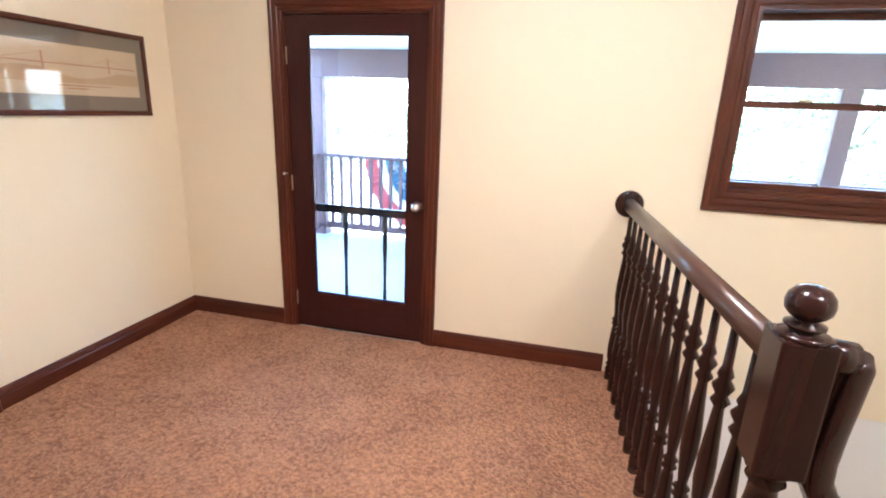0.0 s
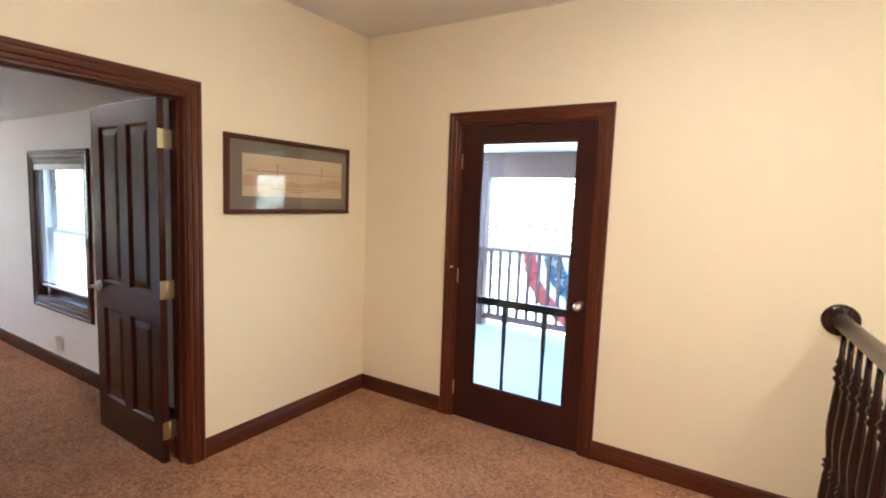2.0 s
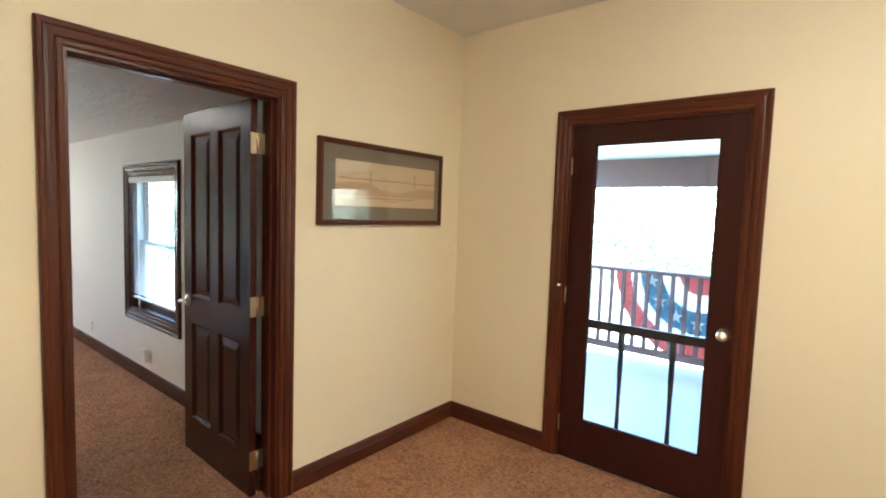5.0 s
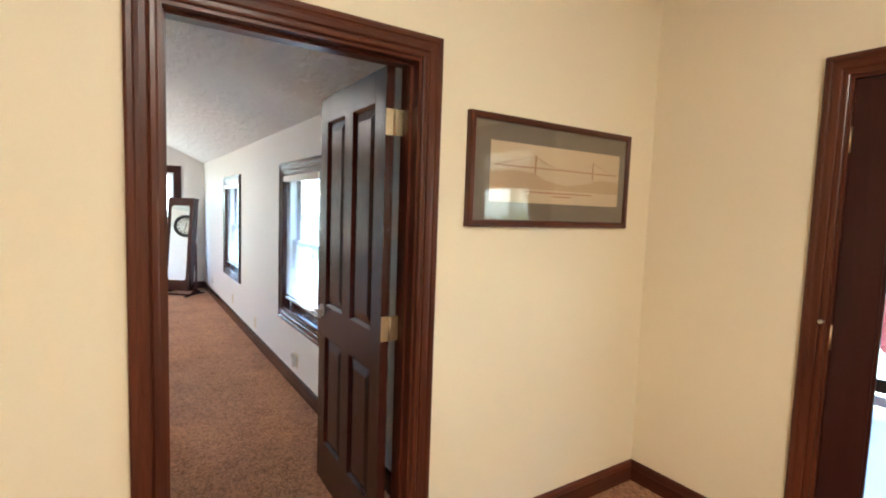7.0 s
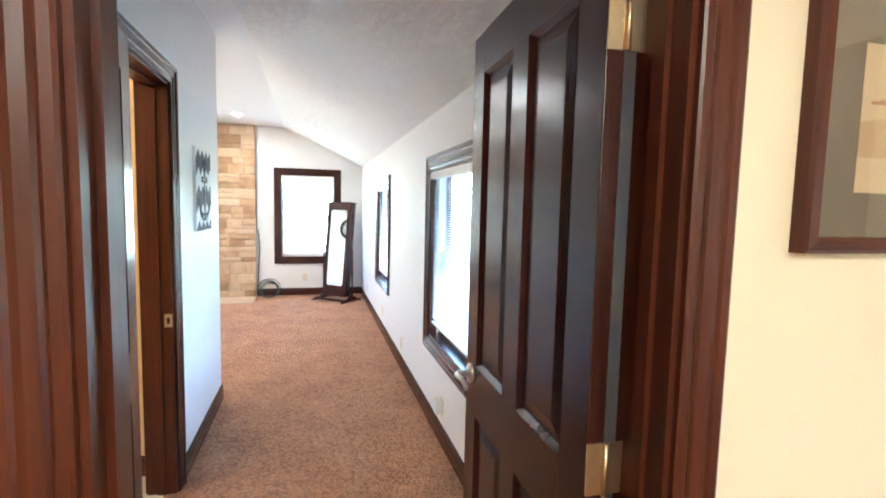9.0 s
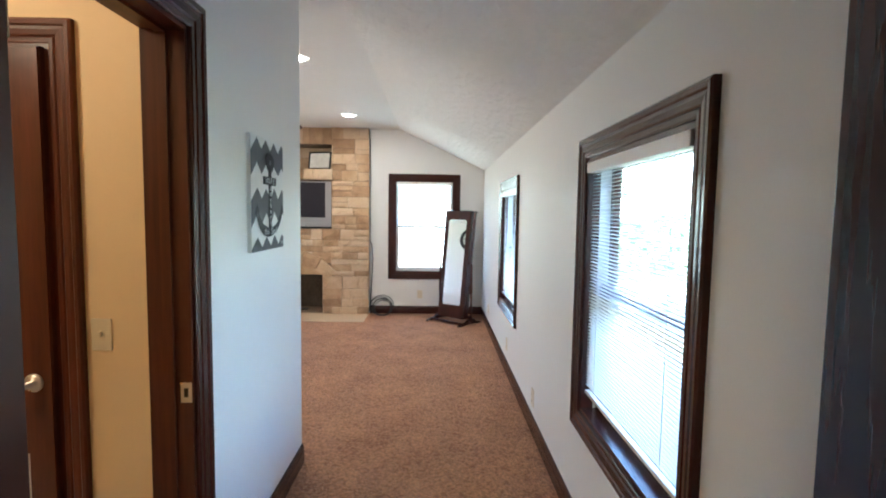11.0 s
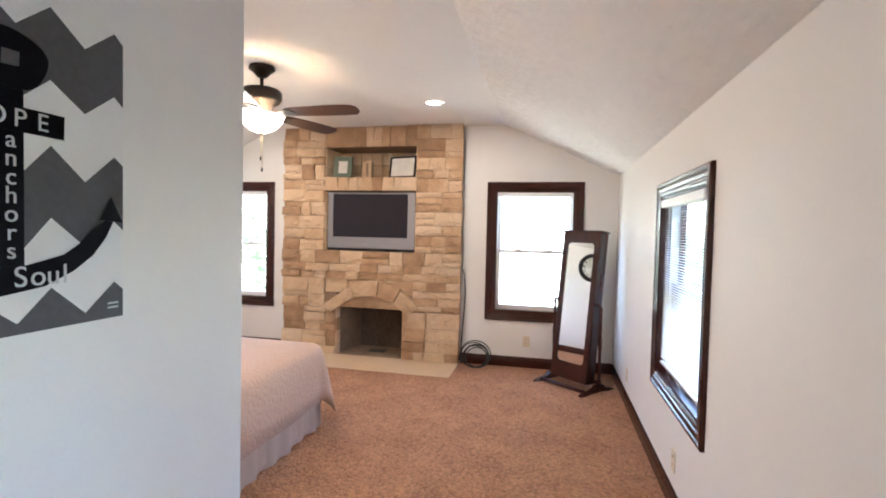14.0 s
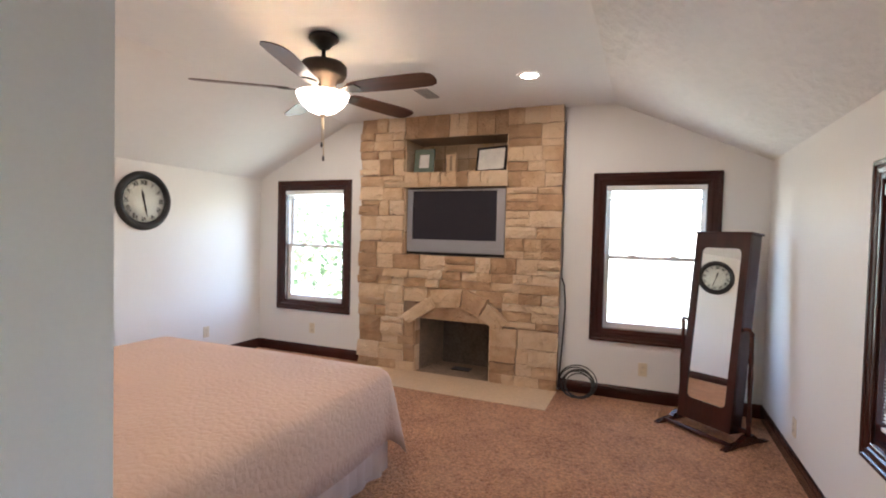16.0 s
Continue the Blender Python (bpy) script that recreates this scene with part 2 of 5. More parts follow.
def tube(points, radius, sides=8, bm=None, closed=False):
    """A round bar along a line of points."""
    bm = bm or bmesh.new()
    pts = [Vector(p) for p in points]
    rings = []
    side = None
    for i, p in enumerate(pts):
        d = (pts[min(i + 1, len(pts) - 1)] - pts[max(i - 1, 0)]).normalized()
        if side is None:
            side = d.orthogonal().normalized()
        side = (side - d * side.dot(d)).normalized()
        up = d.cross(side)
        r = radius(i / (len(pts) - 1)) if callable(radius) else radius
        rings.append([bm.verts.new(p + side * r * math.cos(2 * math.pi * k / sides) + up * r * math.sin(2 * math.pi * k / sides)) for k in range(sides)])
    for a, b in zip(rings, rings[1:]):
        for k in range(sides):
            bm.faces.new((a[k], a[(k + 1) % sides], b[(k + 1) % sides], b[k])).smooth = True
    if not closed:
        bm.faces.new(rings[0])
        bm.faces.new(rings[-1])
    return bm


def prism(outline, lo, hi, axis, bm=None):
    """A flat outline (u, v) drawn out along an axis from lo to hi."""
    bm = bm or bmesh.new()
    at = {"x": lambda u, v, d: (d, u, v), "y": lambda u, v, d: (u, d, v), "z": lambda u, v, d: (u, v, d)}[axis]
    a = [bm.verts.new(at(u, v, lo)) for u, v in outline]
    b = [bm.verts.new(at(u, v, hi)) for u, v in outline]
    bm.faces.new(a)
    bm.faces.new(b)
    for i in range(len(a)):
        j = (i + 1) % len(a)
        bm.faces.new((a[i], a[j], b[j], b[i]))
    return bm


def part(name, bm, material, parent=None, label="", smooth=False):
    """Links a bmesh as one mesh object, under a thing or a part if one is given."""
    bmesh.ops.recalc_face_normals(bm, faces=bm.faces[:])
    me = bpy.data.meshes.new(name)
    bm.to_mesh(me)
    bm.free()
    me.materials.append(material)
    if smooth:
        for p in me.polygons:
            p.use_smooth = True
    ob = new(name, me)
    if parent:
        ob.parent = parent
    if label:
        ob["label"] = label
    return ob


def thing(name, label, category, group="", kind="", at=(0, 0, 0), turn=0.0):
    ob = new(name)
    ob.empty_display_size = 0.1
    ob.matrix_world = pose(at[0], at[1], at[2], 0, 0, turn)
    return tagged(ob, label, category, group, kind)


def structure(name, bm, material, label, category):
    return tagged(part(name, bm, material), label, category, kind="structure")


def wall_boxes(axis, a0, a1, d0, d1, z0, z1, holes=()):
    """A wall along x or y, of thickness d0..d1, with openings (a0, a1, z0, z1) cut through."""
    bm = bmesh.new()
    cuts = sorted({a0, a1, *(h[0] for h in holes), *(h[1] for h in holes)})
    for lo, hi in zip(cuts, cuts[1:]):
        zs = [z0]
        for h in sorted(holes, key=lambda h: h[2]):
            if h[0] <= lo + 1e-6 and h[1] >= hi - 1e-6:
                zs += [h[2], h[3]]
        zs.append(z1)
        for b, t in zip(zs[::2], zs[1::2]):
            if t - b > 1e-4:
                if axis == "x":
                    put_box(bm, lo, hi, d0, d1, b, t)
                else:
                    put_box(bm, d0, d1, lo, hi, b, t)
    return bm


# the moulded casing: distance from the opening's edge, and how far it stands proud
CASING = [(0.0, 0.0), (0.0, 0.011), (0.006, 0.014), (0.02, 0.015), (0.026, 0.011), (0.032, 0.016), (0.05, 0.0185), (0.062, 0.017), (0.068, 0.022), (0.082, 0.024), (0.09, 0.019), (0.09, 0.0)]
SIDES = {  # from along-the-wall, out-of-the-wall and height to the world
    "-y": lambda a, d, z, w: (a, w - d, z), "+y": lambda a, d, z, w: (a, w + d, z),
    "+x": lambda a, d, z, w: (w + d, a, z), "-x": lambda a, d, z, w: (w - d, a, z)}


def casing_parts(parent, side, w, a0, a1, z0, z1, mats, four, width=0.09, name="casing"):
    """Mitred mouldings round an opening, one part a side."""
    k = width / 0.09
    to = SIDES[side]

    def corner(u, which):
        return {"bl": (a0 - u, z0 - u if four else z0), "tl": (a0 - u, z1 + u), "tr": (a1 + u, z1 + u), "br": (a1 + u, z0 - u if four else z0)}[which]
    runs = [("bl", "tl", mats[0]), ("tl", "tr", mats[1]), ("tr", "br", mats[0])] + ([("br", "bl", mats[1])] if four else [])
    for s, e, m in runs:
        bm = bmesh.new()
        rows = [[bm.verts.new(to(*((corner(u * k, c)[0], d) + (corner(u * k, c)[1], w)))) for u, d in CASING] for c in (s, e)]
        for i in range(len(CASING) - 1):
            bm.faces.new((rows[0][i], rows[0][i + 1], rows[1][i + 1], rows[1][i]))
        bm.faces.new(rows[0])
        bm.faces.new(rows[1])
        part(name, bm, m, parent)


def baseboard(side, w, a0, a1, mats, label="dark stained wooden baseboard along the wall", z0=0.0):
    prof = [(0.0, 0.0), (0.014, 0.0), (0.015, 0.08), (0.012, 0.088), (0.014, 0.097), (0.010, 0.114), (0.004, 0.125), (0.0, 0.125)]
    to = SIDES[side]
    bm = bmesh.new()
    rows = [[bm.verts.new(to(a, d, z + z0, w)) for d, z in prof] for a in (a0, a1)]
    for i in range(len(prof)):
        j = (i + 1) % len(prof)
        bm.faces.new((rows[0][i], rows[0][j], rows[1][j], rows[1][i]))
    bm.faces.new(rows[0])
    bm.faces.new(rows[1])
    return structure("baseboard", bm, mats, label, "baseboard")

# ---- the large structure ----
NORTH, WEST, EAST, SOUTH = 3.377, -2.09, 2.75, -2.6     # landing walls
WT = 0.12
TOP = 2.72
BN, BS, BFAR, BE = 2.151, -3.09, -9.53, -5.27          # bedroom walls
ANC = 0.717                                            # the wall with the anchor canvas
KNEE = 2.09
DD = (-1.262, -0.324, 0.0, 2.05)                       # glazed door
BD = (1.100, 1.957, 0.0, 2.035)                           # bedroom doorway
SW = (1.30, 2.30, 1.15, 2.05)                           # stair window
W1, W2 = (-4.667, -3.755, 0.588, 1.724), (-7.462, -6.558, 0.615, 1.709)
WR, WL = (0.88, 1.72, 0.61, 1.93), (-2.72, -1.88, 0.61, 1.93)
BATH = (-4.05, -3.33, 0.0, 2.035)
BATH_W = -4.24
FIRE = (-1.14, 0.06, 0.0, 2.46)                         # recesses of the fireplace

bm = boxed(WEST - WT, 0.86, SOUTH, NORTH, -0.25, 0.012)
prism([(0.86, NORTH), (0.86, SOUTH), (0.99, SOUTH), (0.99, 1.55)], -0.25, 0.012, "z", bm)
structure("floor_landing", bm, CARPET, "beige brown cut-pile carpet on the landing", "carpet")
structure("floor_bedroom", boxed(BFAR - WT, WEST - WT, BS - WT, BN + WT, -0.25, 0.012), CARPET, "beige brown cut-pile carpet in the bedroom", "carpet")
structure("wall_north", wall_boxes("x", WEST - WT, EAST + WT, NORTH, NORTH + 0.14, -0.04, TOP + 0.1, [DD, SW]), CREAM, "cream painted wall with the glazed door and stair window", "wall")
structure("wall_stair_lower", wall_boxes("x", 0.8, EAST + WT, NORTH + 0.012, NORTH + 0.14, -2.8, -0.044), WHITE_WALL, "pale painted lower wall of the stairwell", "wall")
structure("wall_west", wall_boxes("y", SOUTH, NORTH, WEST - WT, WEST, 0.001, TOP + 0.1, [BD]), CREAM, "cream painted wall with the bedroom doorway", "wall")
structure("wall_east", wall_boxes("y", SOUTH, NORTH, EAST, EAST + WT, -2.8, TOP + 0.1), CREAM, "cream painted stairwell wall", "wall")
structure("wall_south", wall_boxes("x", WEST, EAST, SOUTH - WT, SOUTH, -2.8, TOP + 0.1), CREAM, "cream painted landing wall", "wall")
structure("wall_stair_side", wall_boxes("y", SOUTH, NORTH, 0.74, 0.84, -2.8, -0.252), WHITE_WALL, "pale painted wall under the landing edge", "wall")
structure("floor_lower", boxed(0.7, EAST + WT, SOUTH - WT, NORTH + 0.14, -2.95, -2.8), CARPET, "carpeted lower floor of the stairwell", "carpet")
structure("ceiling_landing", boxed(WEST - WT, EAST + WT, SOUTH - WT, NORTH + 0.14, TOP, TOP + 0.12), CEILING_FLAT, "white painted landing ceiling", "ceiling")
# bedroom
structure("wall_bedroom_north", wall_boxes("x", BFAR - WT, WEST - WT - 0.001, BN, BN + 0.14, 0.001, KNEE + 0.05, [W1, W2]), WHITE_WALL, "white painted knee wall with two windows", "wall")
structure("wall_bedroom_far", wall_boxes("y", BS - WT, BN, BFAR - 0.14, BFAR, 0.001, CEIL + 0.1, [WR, WL, FIRE]), WHITE_WALL, "white painted gable wall with two windows", "wall")
structure("wall_bedroom_south", wall_boxes("x", BFAR, BE + 0.12, BS - WT, BS, 0.001, KNEE + 0.05), WHITE_WALL, "white painted knee wall with the clock", "wall")
structure("wall_anchor", wall_boxes("x", BE, WEST - WT - 0.001, ANC - WT, ANC, 0.001, CEIL + 0.1, [BATH]), WHITE_WALL, "white painted wall with the anchor canvas", "wall")
structure("wall_bedroom_east", wall_boxes("y", BS, ANC - WT, BE, BE + WT, 0.001, CEIL + 0.1), WHITE_WALL, "white painted return wall", "wall")
structure("wall_bedroom_door", wall_boxes("y", ANC, BN, WEST - WT - 0.012, WEST - WT - 0.001, 0.001, CEIL + 0.1, [BD]), WHITE_WALL, "white painted back of the doorway wall", "wall")
structure("ceiling_flat", boxed(BFAR - WT, WEST - WT, -1.85, 0.95, CEIL, CEIL + 0.12), CEILING_FLAT, "white flat ceiling", "ceiling")
structure("ceiling_slope_north", prism([(0.95, CEIL), (BN + 0.14, KNEE - 0.065), (BN + 0.14, KNEE + 0.1), (0.95, CEIL + 0.12)], BFAR - WT, WEST - WT, "x"), CEILING, "white textured sloping ceiling over the windows", "ceiling")
structure("ceiling_slope_south", prism([(-1.85, CEIL), (BS - 0.12, KNEE - 0.10), (BS - 0.12, KNEE + 0.1), (-1.85, CEIL + 0.12)], BFAR - WT, BE + WT, "x"), CEILING_FLAT, "white sloping ceiling over the clock", "ceiling")
# small room behind the anchor wall
structure("wall_bath_west", wall_boxes("y", -1.4, ANC - WT, BATH_W - 0.1, BATH_W, 0.001, CEIL), BATH_PAINT, "tan painted wall of the small side room", "wall")
structure("wall_bath_south", wall_boxes("x", BATH_W, -2.2, -1.5, -1.4, 0.001, CEIL), BATH_PAINT, "tan painted wall of the small side room", "wall")
structure("wall_bath_north", wall_boxes("x", BATH_W, -2.2, ANC - WT - 0.012, ANC - WT - 0.001, 0.001, CEIL, [BATH]), BATH_PAINT, "tan painted wall of the small side room", "wall")
structure("wall_bath_east", wall_boxes("y", -1.4, ANC - WT, -2.3, -2.2, 0.001, CEIL), BATH_PAINT, "tan painted wall of the small side room", "wall")
TILE = mat("pale_tile", (0.70, 0.68, 0.63), 0.3, vary=0.05)
structure("floor_bath", boxed(BATH_W, -2.3, -1.4, ANC - 0.06, 0.002, 0.016), TILE, "pale tiled floor of the side room", "floor")

# trim along the floors
baseboard("+x", WEST, BD[1] + 0.074, NORTH, WOOD_Y)
baseboard("+x", WEST, SOUTH, BD[0] - 0.074, WOOD_Y)
baseboard("-y", NORTH, WEST, DD[0] - 0.076, WOOD_X)
baseboard("-y", NORTH, DD[1] + 0.076, 0.82, WOOD_X)
baseboard("-y", BN, BFAR, WEST - WT - 0.1, DARK_X)
baseboard("+x", BFAR, 0.53, BN, DARK_Y)
baseboard("+x", BFAR, BS, -1.63, DARK_Y)
baseboard("+y", BS, BFAR, BE, DARK_X)
baseboard("+y", ANC, BE, BATH[0] - 0.09, DARK_X)
baseboard("-x", BE, BS, ANC, DARK_Y)
baseboard("+x", BATH_W, 0.25, ANC - WT - 0.012, WOOD_Y)


# ---- doors ----
def lever(parent, at, out, reach, material, name="handle"):
    """A lever handle: rose, neck and curved arm. out: +1 or -1 along local y, reach: +1 or -1 along local x."""
    bm = lathe([(0.0, 0.0), (0.032, 0.0), (0.033, 0.006), (0.026, 0.012), (0.012, 0.014), (0.0105, 0.05), (0.0, 0.052)], 20, axis="y")
    pts = [(0.0, 0.045, 0.0), (0.012, 0.055, 0.0), (0.035, 0.058, 0.004), (0.07, 0.056, 0.008), (0.1, 0.054, 0.002), (0.118, 0.053, -0.008)]
    tube([(p[0] * reach, p[1], p[2]) for p in pts], lambda t: 0.0095 - 0.002 * t, 8, bm)
    for v in bm.verts:
        v.co = Vector((at[0] + v.co.x, at[1] + out * v.co.y, at[2] + v.co.z))
    return part(name, bm, material, parent, "lever handle")


def panel_door(name, label, w, h, mats, at, turn, lever_side=1, lever_mat=NICKEL, t=0.036, hinges=True, hinge_out=1, leaf_gap=0.0, lever_z=0.93):
    """A four-panel leaf. Local x runs from the hinge to the free edge, y is the thickness."""
    root = thing(name, label, "door", kind="structure", at=at, turn=turn)
    stile, mid = 0.105, 0.1
    zs = [0.012, 0.23, 0.80, 0.965, h - 0.125, h]
    cols = [(stile, (w - mid) / 2), ((w + mid) / 2, w - stile)]
    bm = bmesh.new()
    put_box(bm, 0, stile, -t / 2, t / 2, zs[0], h, bevel=0.002)
    put_box(bm, w - stile, w, -t / 2, t / 2, zs[0], h, bevel=0.002)
    part("stile", bm, mats[0], root)
    for lo, hi in ((zs[0], zs[1]), (zs[2], zs[3]), (zs[4], zs[5])):
        part("rail", boxed(stile, w - stile, -t / 2, t / 2, lo, hi), mats[1], root)
    for lo, hi in ((zs[1], zs[2]), (zs[3], zs[4])):
        part("mullion", boxed(cols[0][1], cols[1][0], -t / 2, t / 2, lo, hi), mats[0], root)
        for c0, c1 in cols:
            bm = bmesh.new()
            for s in (-1, 1):  # sunk sloping edge, raised field
                rings = []
                for inset, d in ((0.0, 0.5), (0.008, 0.3), (0.014, 0.14), (0.05, 0.34), (0.053, 0.36)):
                    rings.append([bm.verts.new((x, s * d * t, z)) for x, z in ((c0 + inset, lo + inset), (c1 - inset, lo + inset), (c1 - inset, hi - inset), (c0 + inset, hi - inset))])
                for a, b in zip(rings, rings[1:]):
                    for i in range(4):
                        bm.faces.new((a[i], a[(i + 1) % 4], b[(i + 1) % 4], b[i]))
                bm.faces.new(rings[-1])
            part("panel", bm, mats[0], root)
    for s in (-1, 1):
        lever(root, (w - 0.06, s * t / 2, lever_z), s, -1, lever_mat)
    if hinges:
        for z in (0.20, 0.995, 1.804):
            bm = lathe([(0.0, -0.05), (0.007, -0.05), (0.007, 0.05), (0.0, 0.05)], 10, at=(-0.006, hinge_out * t / 2, z))
            put_box(bm, -0.003, 0.0, -t / 2 + 0.002, t / 2, z - 0.05, z + 0.05)
            if leaf_gap:
                e0, e1 = sorted((hinge_out * t / 2, hinge_out * (t / 2 + leaf_gap)))
                put_box(bm, -0.003, 0.0, e0, e1, z - 0.05, z + 0.05)
            part("hinge", bm, BRASS, root, "brass butt hinge")
    return root


def door_frame(name, label, axis, opening, d0, d1, sides, mats, stop_at):
    """Jambs, head and stop, with casings on the faces named in sides."""
    root = thing(name, label, "door frame", kind="structure")
    a0, a1, z0, z1 = opening
    b = (lambda *q: boxed(*q)) if axis == "x" else (lambda p0, p1, q0, q1, r0, r1: boxed(q0, q1, p0, p1, r0, r1))
    j = 0.018
    part("jamb", b(a0, a0 + j, d0, d1, z0 + 0.002, z1), mats[0], root)
    part("jamb", b(a1 - j, a1, d0, d1, z0 + 0.002, z1), mats[0], root)
    part("head", b(a0 + j, a1 - j, d0, d1, z1 - j, z1), mats[1], root)
    part("stop", b(a0 + j, a0 + j + 0.011, stop_at, stop_at + 0.032, z0 + 0.002, z1 - j), mats[0], root)
    part("stop", b(a1 - j - 0.011, a1 - j, stop_at, stop_at + 0.032, z0 + 0.002, z1 - j), mats[0], root)
    part("stop", b(a0 + j, a1 - j, stop_at, stop_at + 0.032, z1 - j - 0.011, z1 - j), mats[1], root)
    for side, w, width, cm in sides:
        casing_parts(root, side, w, a0 + 0.006, a1 - 0.006, z0, z1 - 0.006, cm, False, width)
    return root


door_frame("door_frame_bedroom", "mahogany stained moulded frame of the bedroom doorway", "y", BD, WEST - WT - 0.012, WEST,
           [("+x", WEST, 0.080, (WOOD_Z, WOOD_Y)), ("-x", WEST - WT - 0.012, 0.085, (DARK_Z, DARK_Y))], (WOOD_Z, WOOD_Y), WEST - 0.075)
panel_door("door_bedroom", "dark stained four-panel bedroom door standing open", 0.79, 2.015, (DARK_Z, DARK_X), (WEST - WT + 0.006, BD[1] - 0.073, 0), 178.5, hinge_out=-1, leaf_gap=0.043)
strike = thing("strike_plate", "satin nickel strike plate on the side room jamb", "strike plate")
part("plate", boxed(BATH[0] + 0.018, BATH[0] + 0.0205, ANC - 0.037, ANC - 0.002, 0.862, 0.927), NICKEL, strike)
part("latch_hole", boxed(BATH[0] + 0.0205, BATH[0] + 0.022, ANC - 0.026, ANC - 0.013, 0.88, 0.909), BLACK, strike)
door_frame("door_frame_side_room", "dark stained moulded frame of the side room doorway", "x", BATH, ANC - WT - 0.012, ANC,
           [("+y", ANC, 0.085, (DARK_Z, DARK_X)), ("-y", ANC - WT - 0.012, 0.085, (WOOD_Z, WOOD_X))], (WOOD_Z, WOOD_X), ANC - 0.085)
panel_door("door_side_room", "dark stained four-panel side room door folded back on the wall", 0.68, 2.015, (DARK_Z, DARK_X), (BATH[1] - 0.006, ANC + 0.045, 0), 5.0, hinge_out=-1)
# closed closet door within the side room
closet = (-0.62, 0.16, 0.0, 2.035)
door_frame("door_frame_closet", "mahogany stained moulded frame round a closet door", "y", closet, BATH_W, BATH_W + 0.012,
           [("+x", BATH_W, 0.085, (WOOD_Z, WOOD_Y))], (WOOD_Z, WOOD_Y), BATH_W + 0.001)
panel_door("door_closet", "mahogany stained four-panel closet door, closed", 0.74, 2.01, (WOOD_Z, WOOD_X), (BATH_W + 0.022, closet[0] + 0.02, 0), 90, hinges=False, lever_z=0.86)

# glazed door to the deck
door_frame("door_frame_deck", "mahogany stained moulded frame of the glazed deck door", "x", DD, NORTH, NORTH + 0.14,
           [("-y", NORTH, 0.082, (WOOD_Z, WOOD_X)), ("+y", NORTH + 0.14, 0.09, (MAUVE, MAUVE))], (WOOD_Z, WOOD_X), NORTH + 0.058)
deck_door = thing("door_deck", "dark mahogany door with one tall glass pane, closed", "door", kind="structure")
x0, x1, gx0, gx1, gz0, gz1 = DD[0] + 0.02, DD[1] - 0.02, -1.105, -0.452, 0.265, 1.925
yf, yb = NORTH + 0.014, NORTH + 0.055
part("stile", boxed(x0, gx0, yf, yb, 0.012, 2.028), DOOR_Z, deck_door)
part("stile", boxed(gx1, x1, yf, yb, 0.012, 2.028), DOOR_Z, deck_door)
part("rail", boxed(gx0, gx1, yf, yb, 0.012, gz0), DOOR_X, deck_door)
part("rail", boxed(gx0, gx1, yf, yb, gz1, 2.028), DOOR_X, deck_door)
bm = bmesh.new()
for s in ((gx0, gx0 + 0.012, gz0, gz1), (gx1 - 0.012, gx1, gz0, gz1), (gx0, gx1, gz0, gz0 + 0.012), (gx0, gx1, gz1 - 0.012, gz1)):
    put_box(bm, s[0], s[1], yf + 0.006, yf + 0.016, s[2], s[3])
part("glazing_bead", bm, DOOR_Z, deck_door)
pane = part("pane", boxed(gx0, gx1, yf + 0.018, yf + 0.024, gz0, gz1), GLASS, deck_door)
pane.visible_shadow = False
knob = lathe([(0.0, 0.0), (0.033, 0.0), (0.033, 0.006), (0.014, 0.012), (0.012, 0.03), (0.022, 0.036), (0.0275, 0.048), (0.026, 0.06), (0.018, 0.068), (0.0, 0.071)], 24, axis="y")
for v in knob.verts:
    v.co = Vector((-0.382 + v.co.x, yf - v.co.y, 0.932 + v.co.z))
part("knob", knob, NICKEL, deck_door, "satin nickel door knob")
for z in (0.22, 1.02, 1.80):
    part("hinge", lathe([(0.0, -0.05), (0.0075, -0.05), (0.0075, 0.05), (0.0, 0.05)], 10, at=(x0 - 0.004, yf - 0.004, z)), BRASS, deck_door, "brass butt hinge")
stopper = lathe([(0.0, 0.0), (0.004, 0.0), (0.004, 0.05), (0.009, 0.052), (0.009, 0.062), (0.0, 0.064)], 10, axis="y")
for v in stopper.verts:
    v.co = Vector((x0 - 0.02 + v.co.x, yf - 0.006 - v.co.y, 1.085 + v.co.z))
part("hinge_stop", stopper, NICKEL, deck_door, "hinge-pin door stop")
screen = thing("screen_door", "black framed screen door with two lower bars", "screen door", kind="structure")
ys = NORTH + 0.115
part("stile", boxed(DD[0] + 0.018, DD[0] + 0.095, ys, ys + 0.022, 0.02, 2.01), BLACK, screen)
part("stile", boxed(DD[1] - 0.095, DD[1] - 0.018, ys, ys + 0.022, 0.02, 2.01), BLACK, screen)
part("rail", boxed(DD[0] + 0.095, DD[1] - 0.095, ys, ys + 0.022, 1.95, 2.01), BLACK, screen)
part("rail", boxed(DD[0] + 0.095, DD[1] - 0.095, ys, ys + 0.022, 0.02, 0.17), BLACK, screen)
part("rail", boxed(DD[0] + 0.095, DD[1] - 0.095, ys, ys + 0.022, 0.82, 0.872), BLACK, screen)
for x in (-0.925, -0.64):
    part("bar", lathe([(0.013, 0.17), (0.013, 0.3), (0.011, 0.32), (0.0125, 0.5), (0.016, 0.6), (0.016, 0.7), (0.021, 0.72), (0.021, 0.82)], 10, at=(x, ys + 0.011, 0)), BLACK, screen)


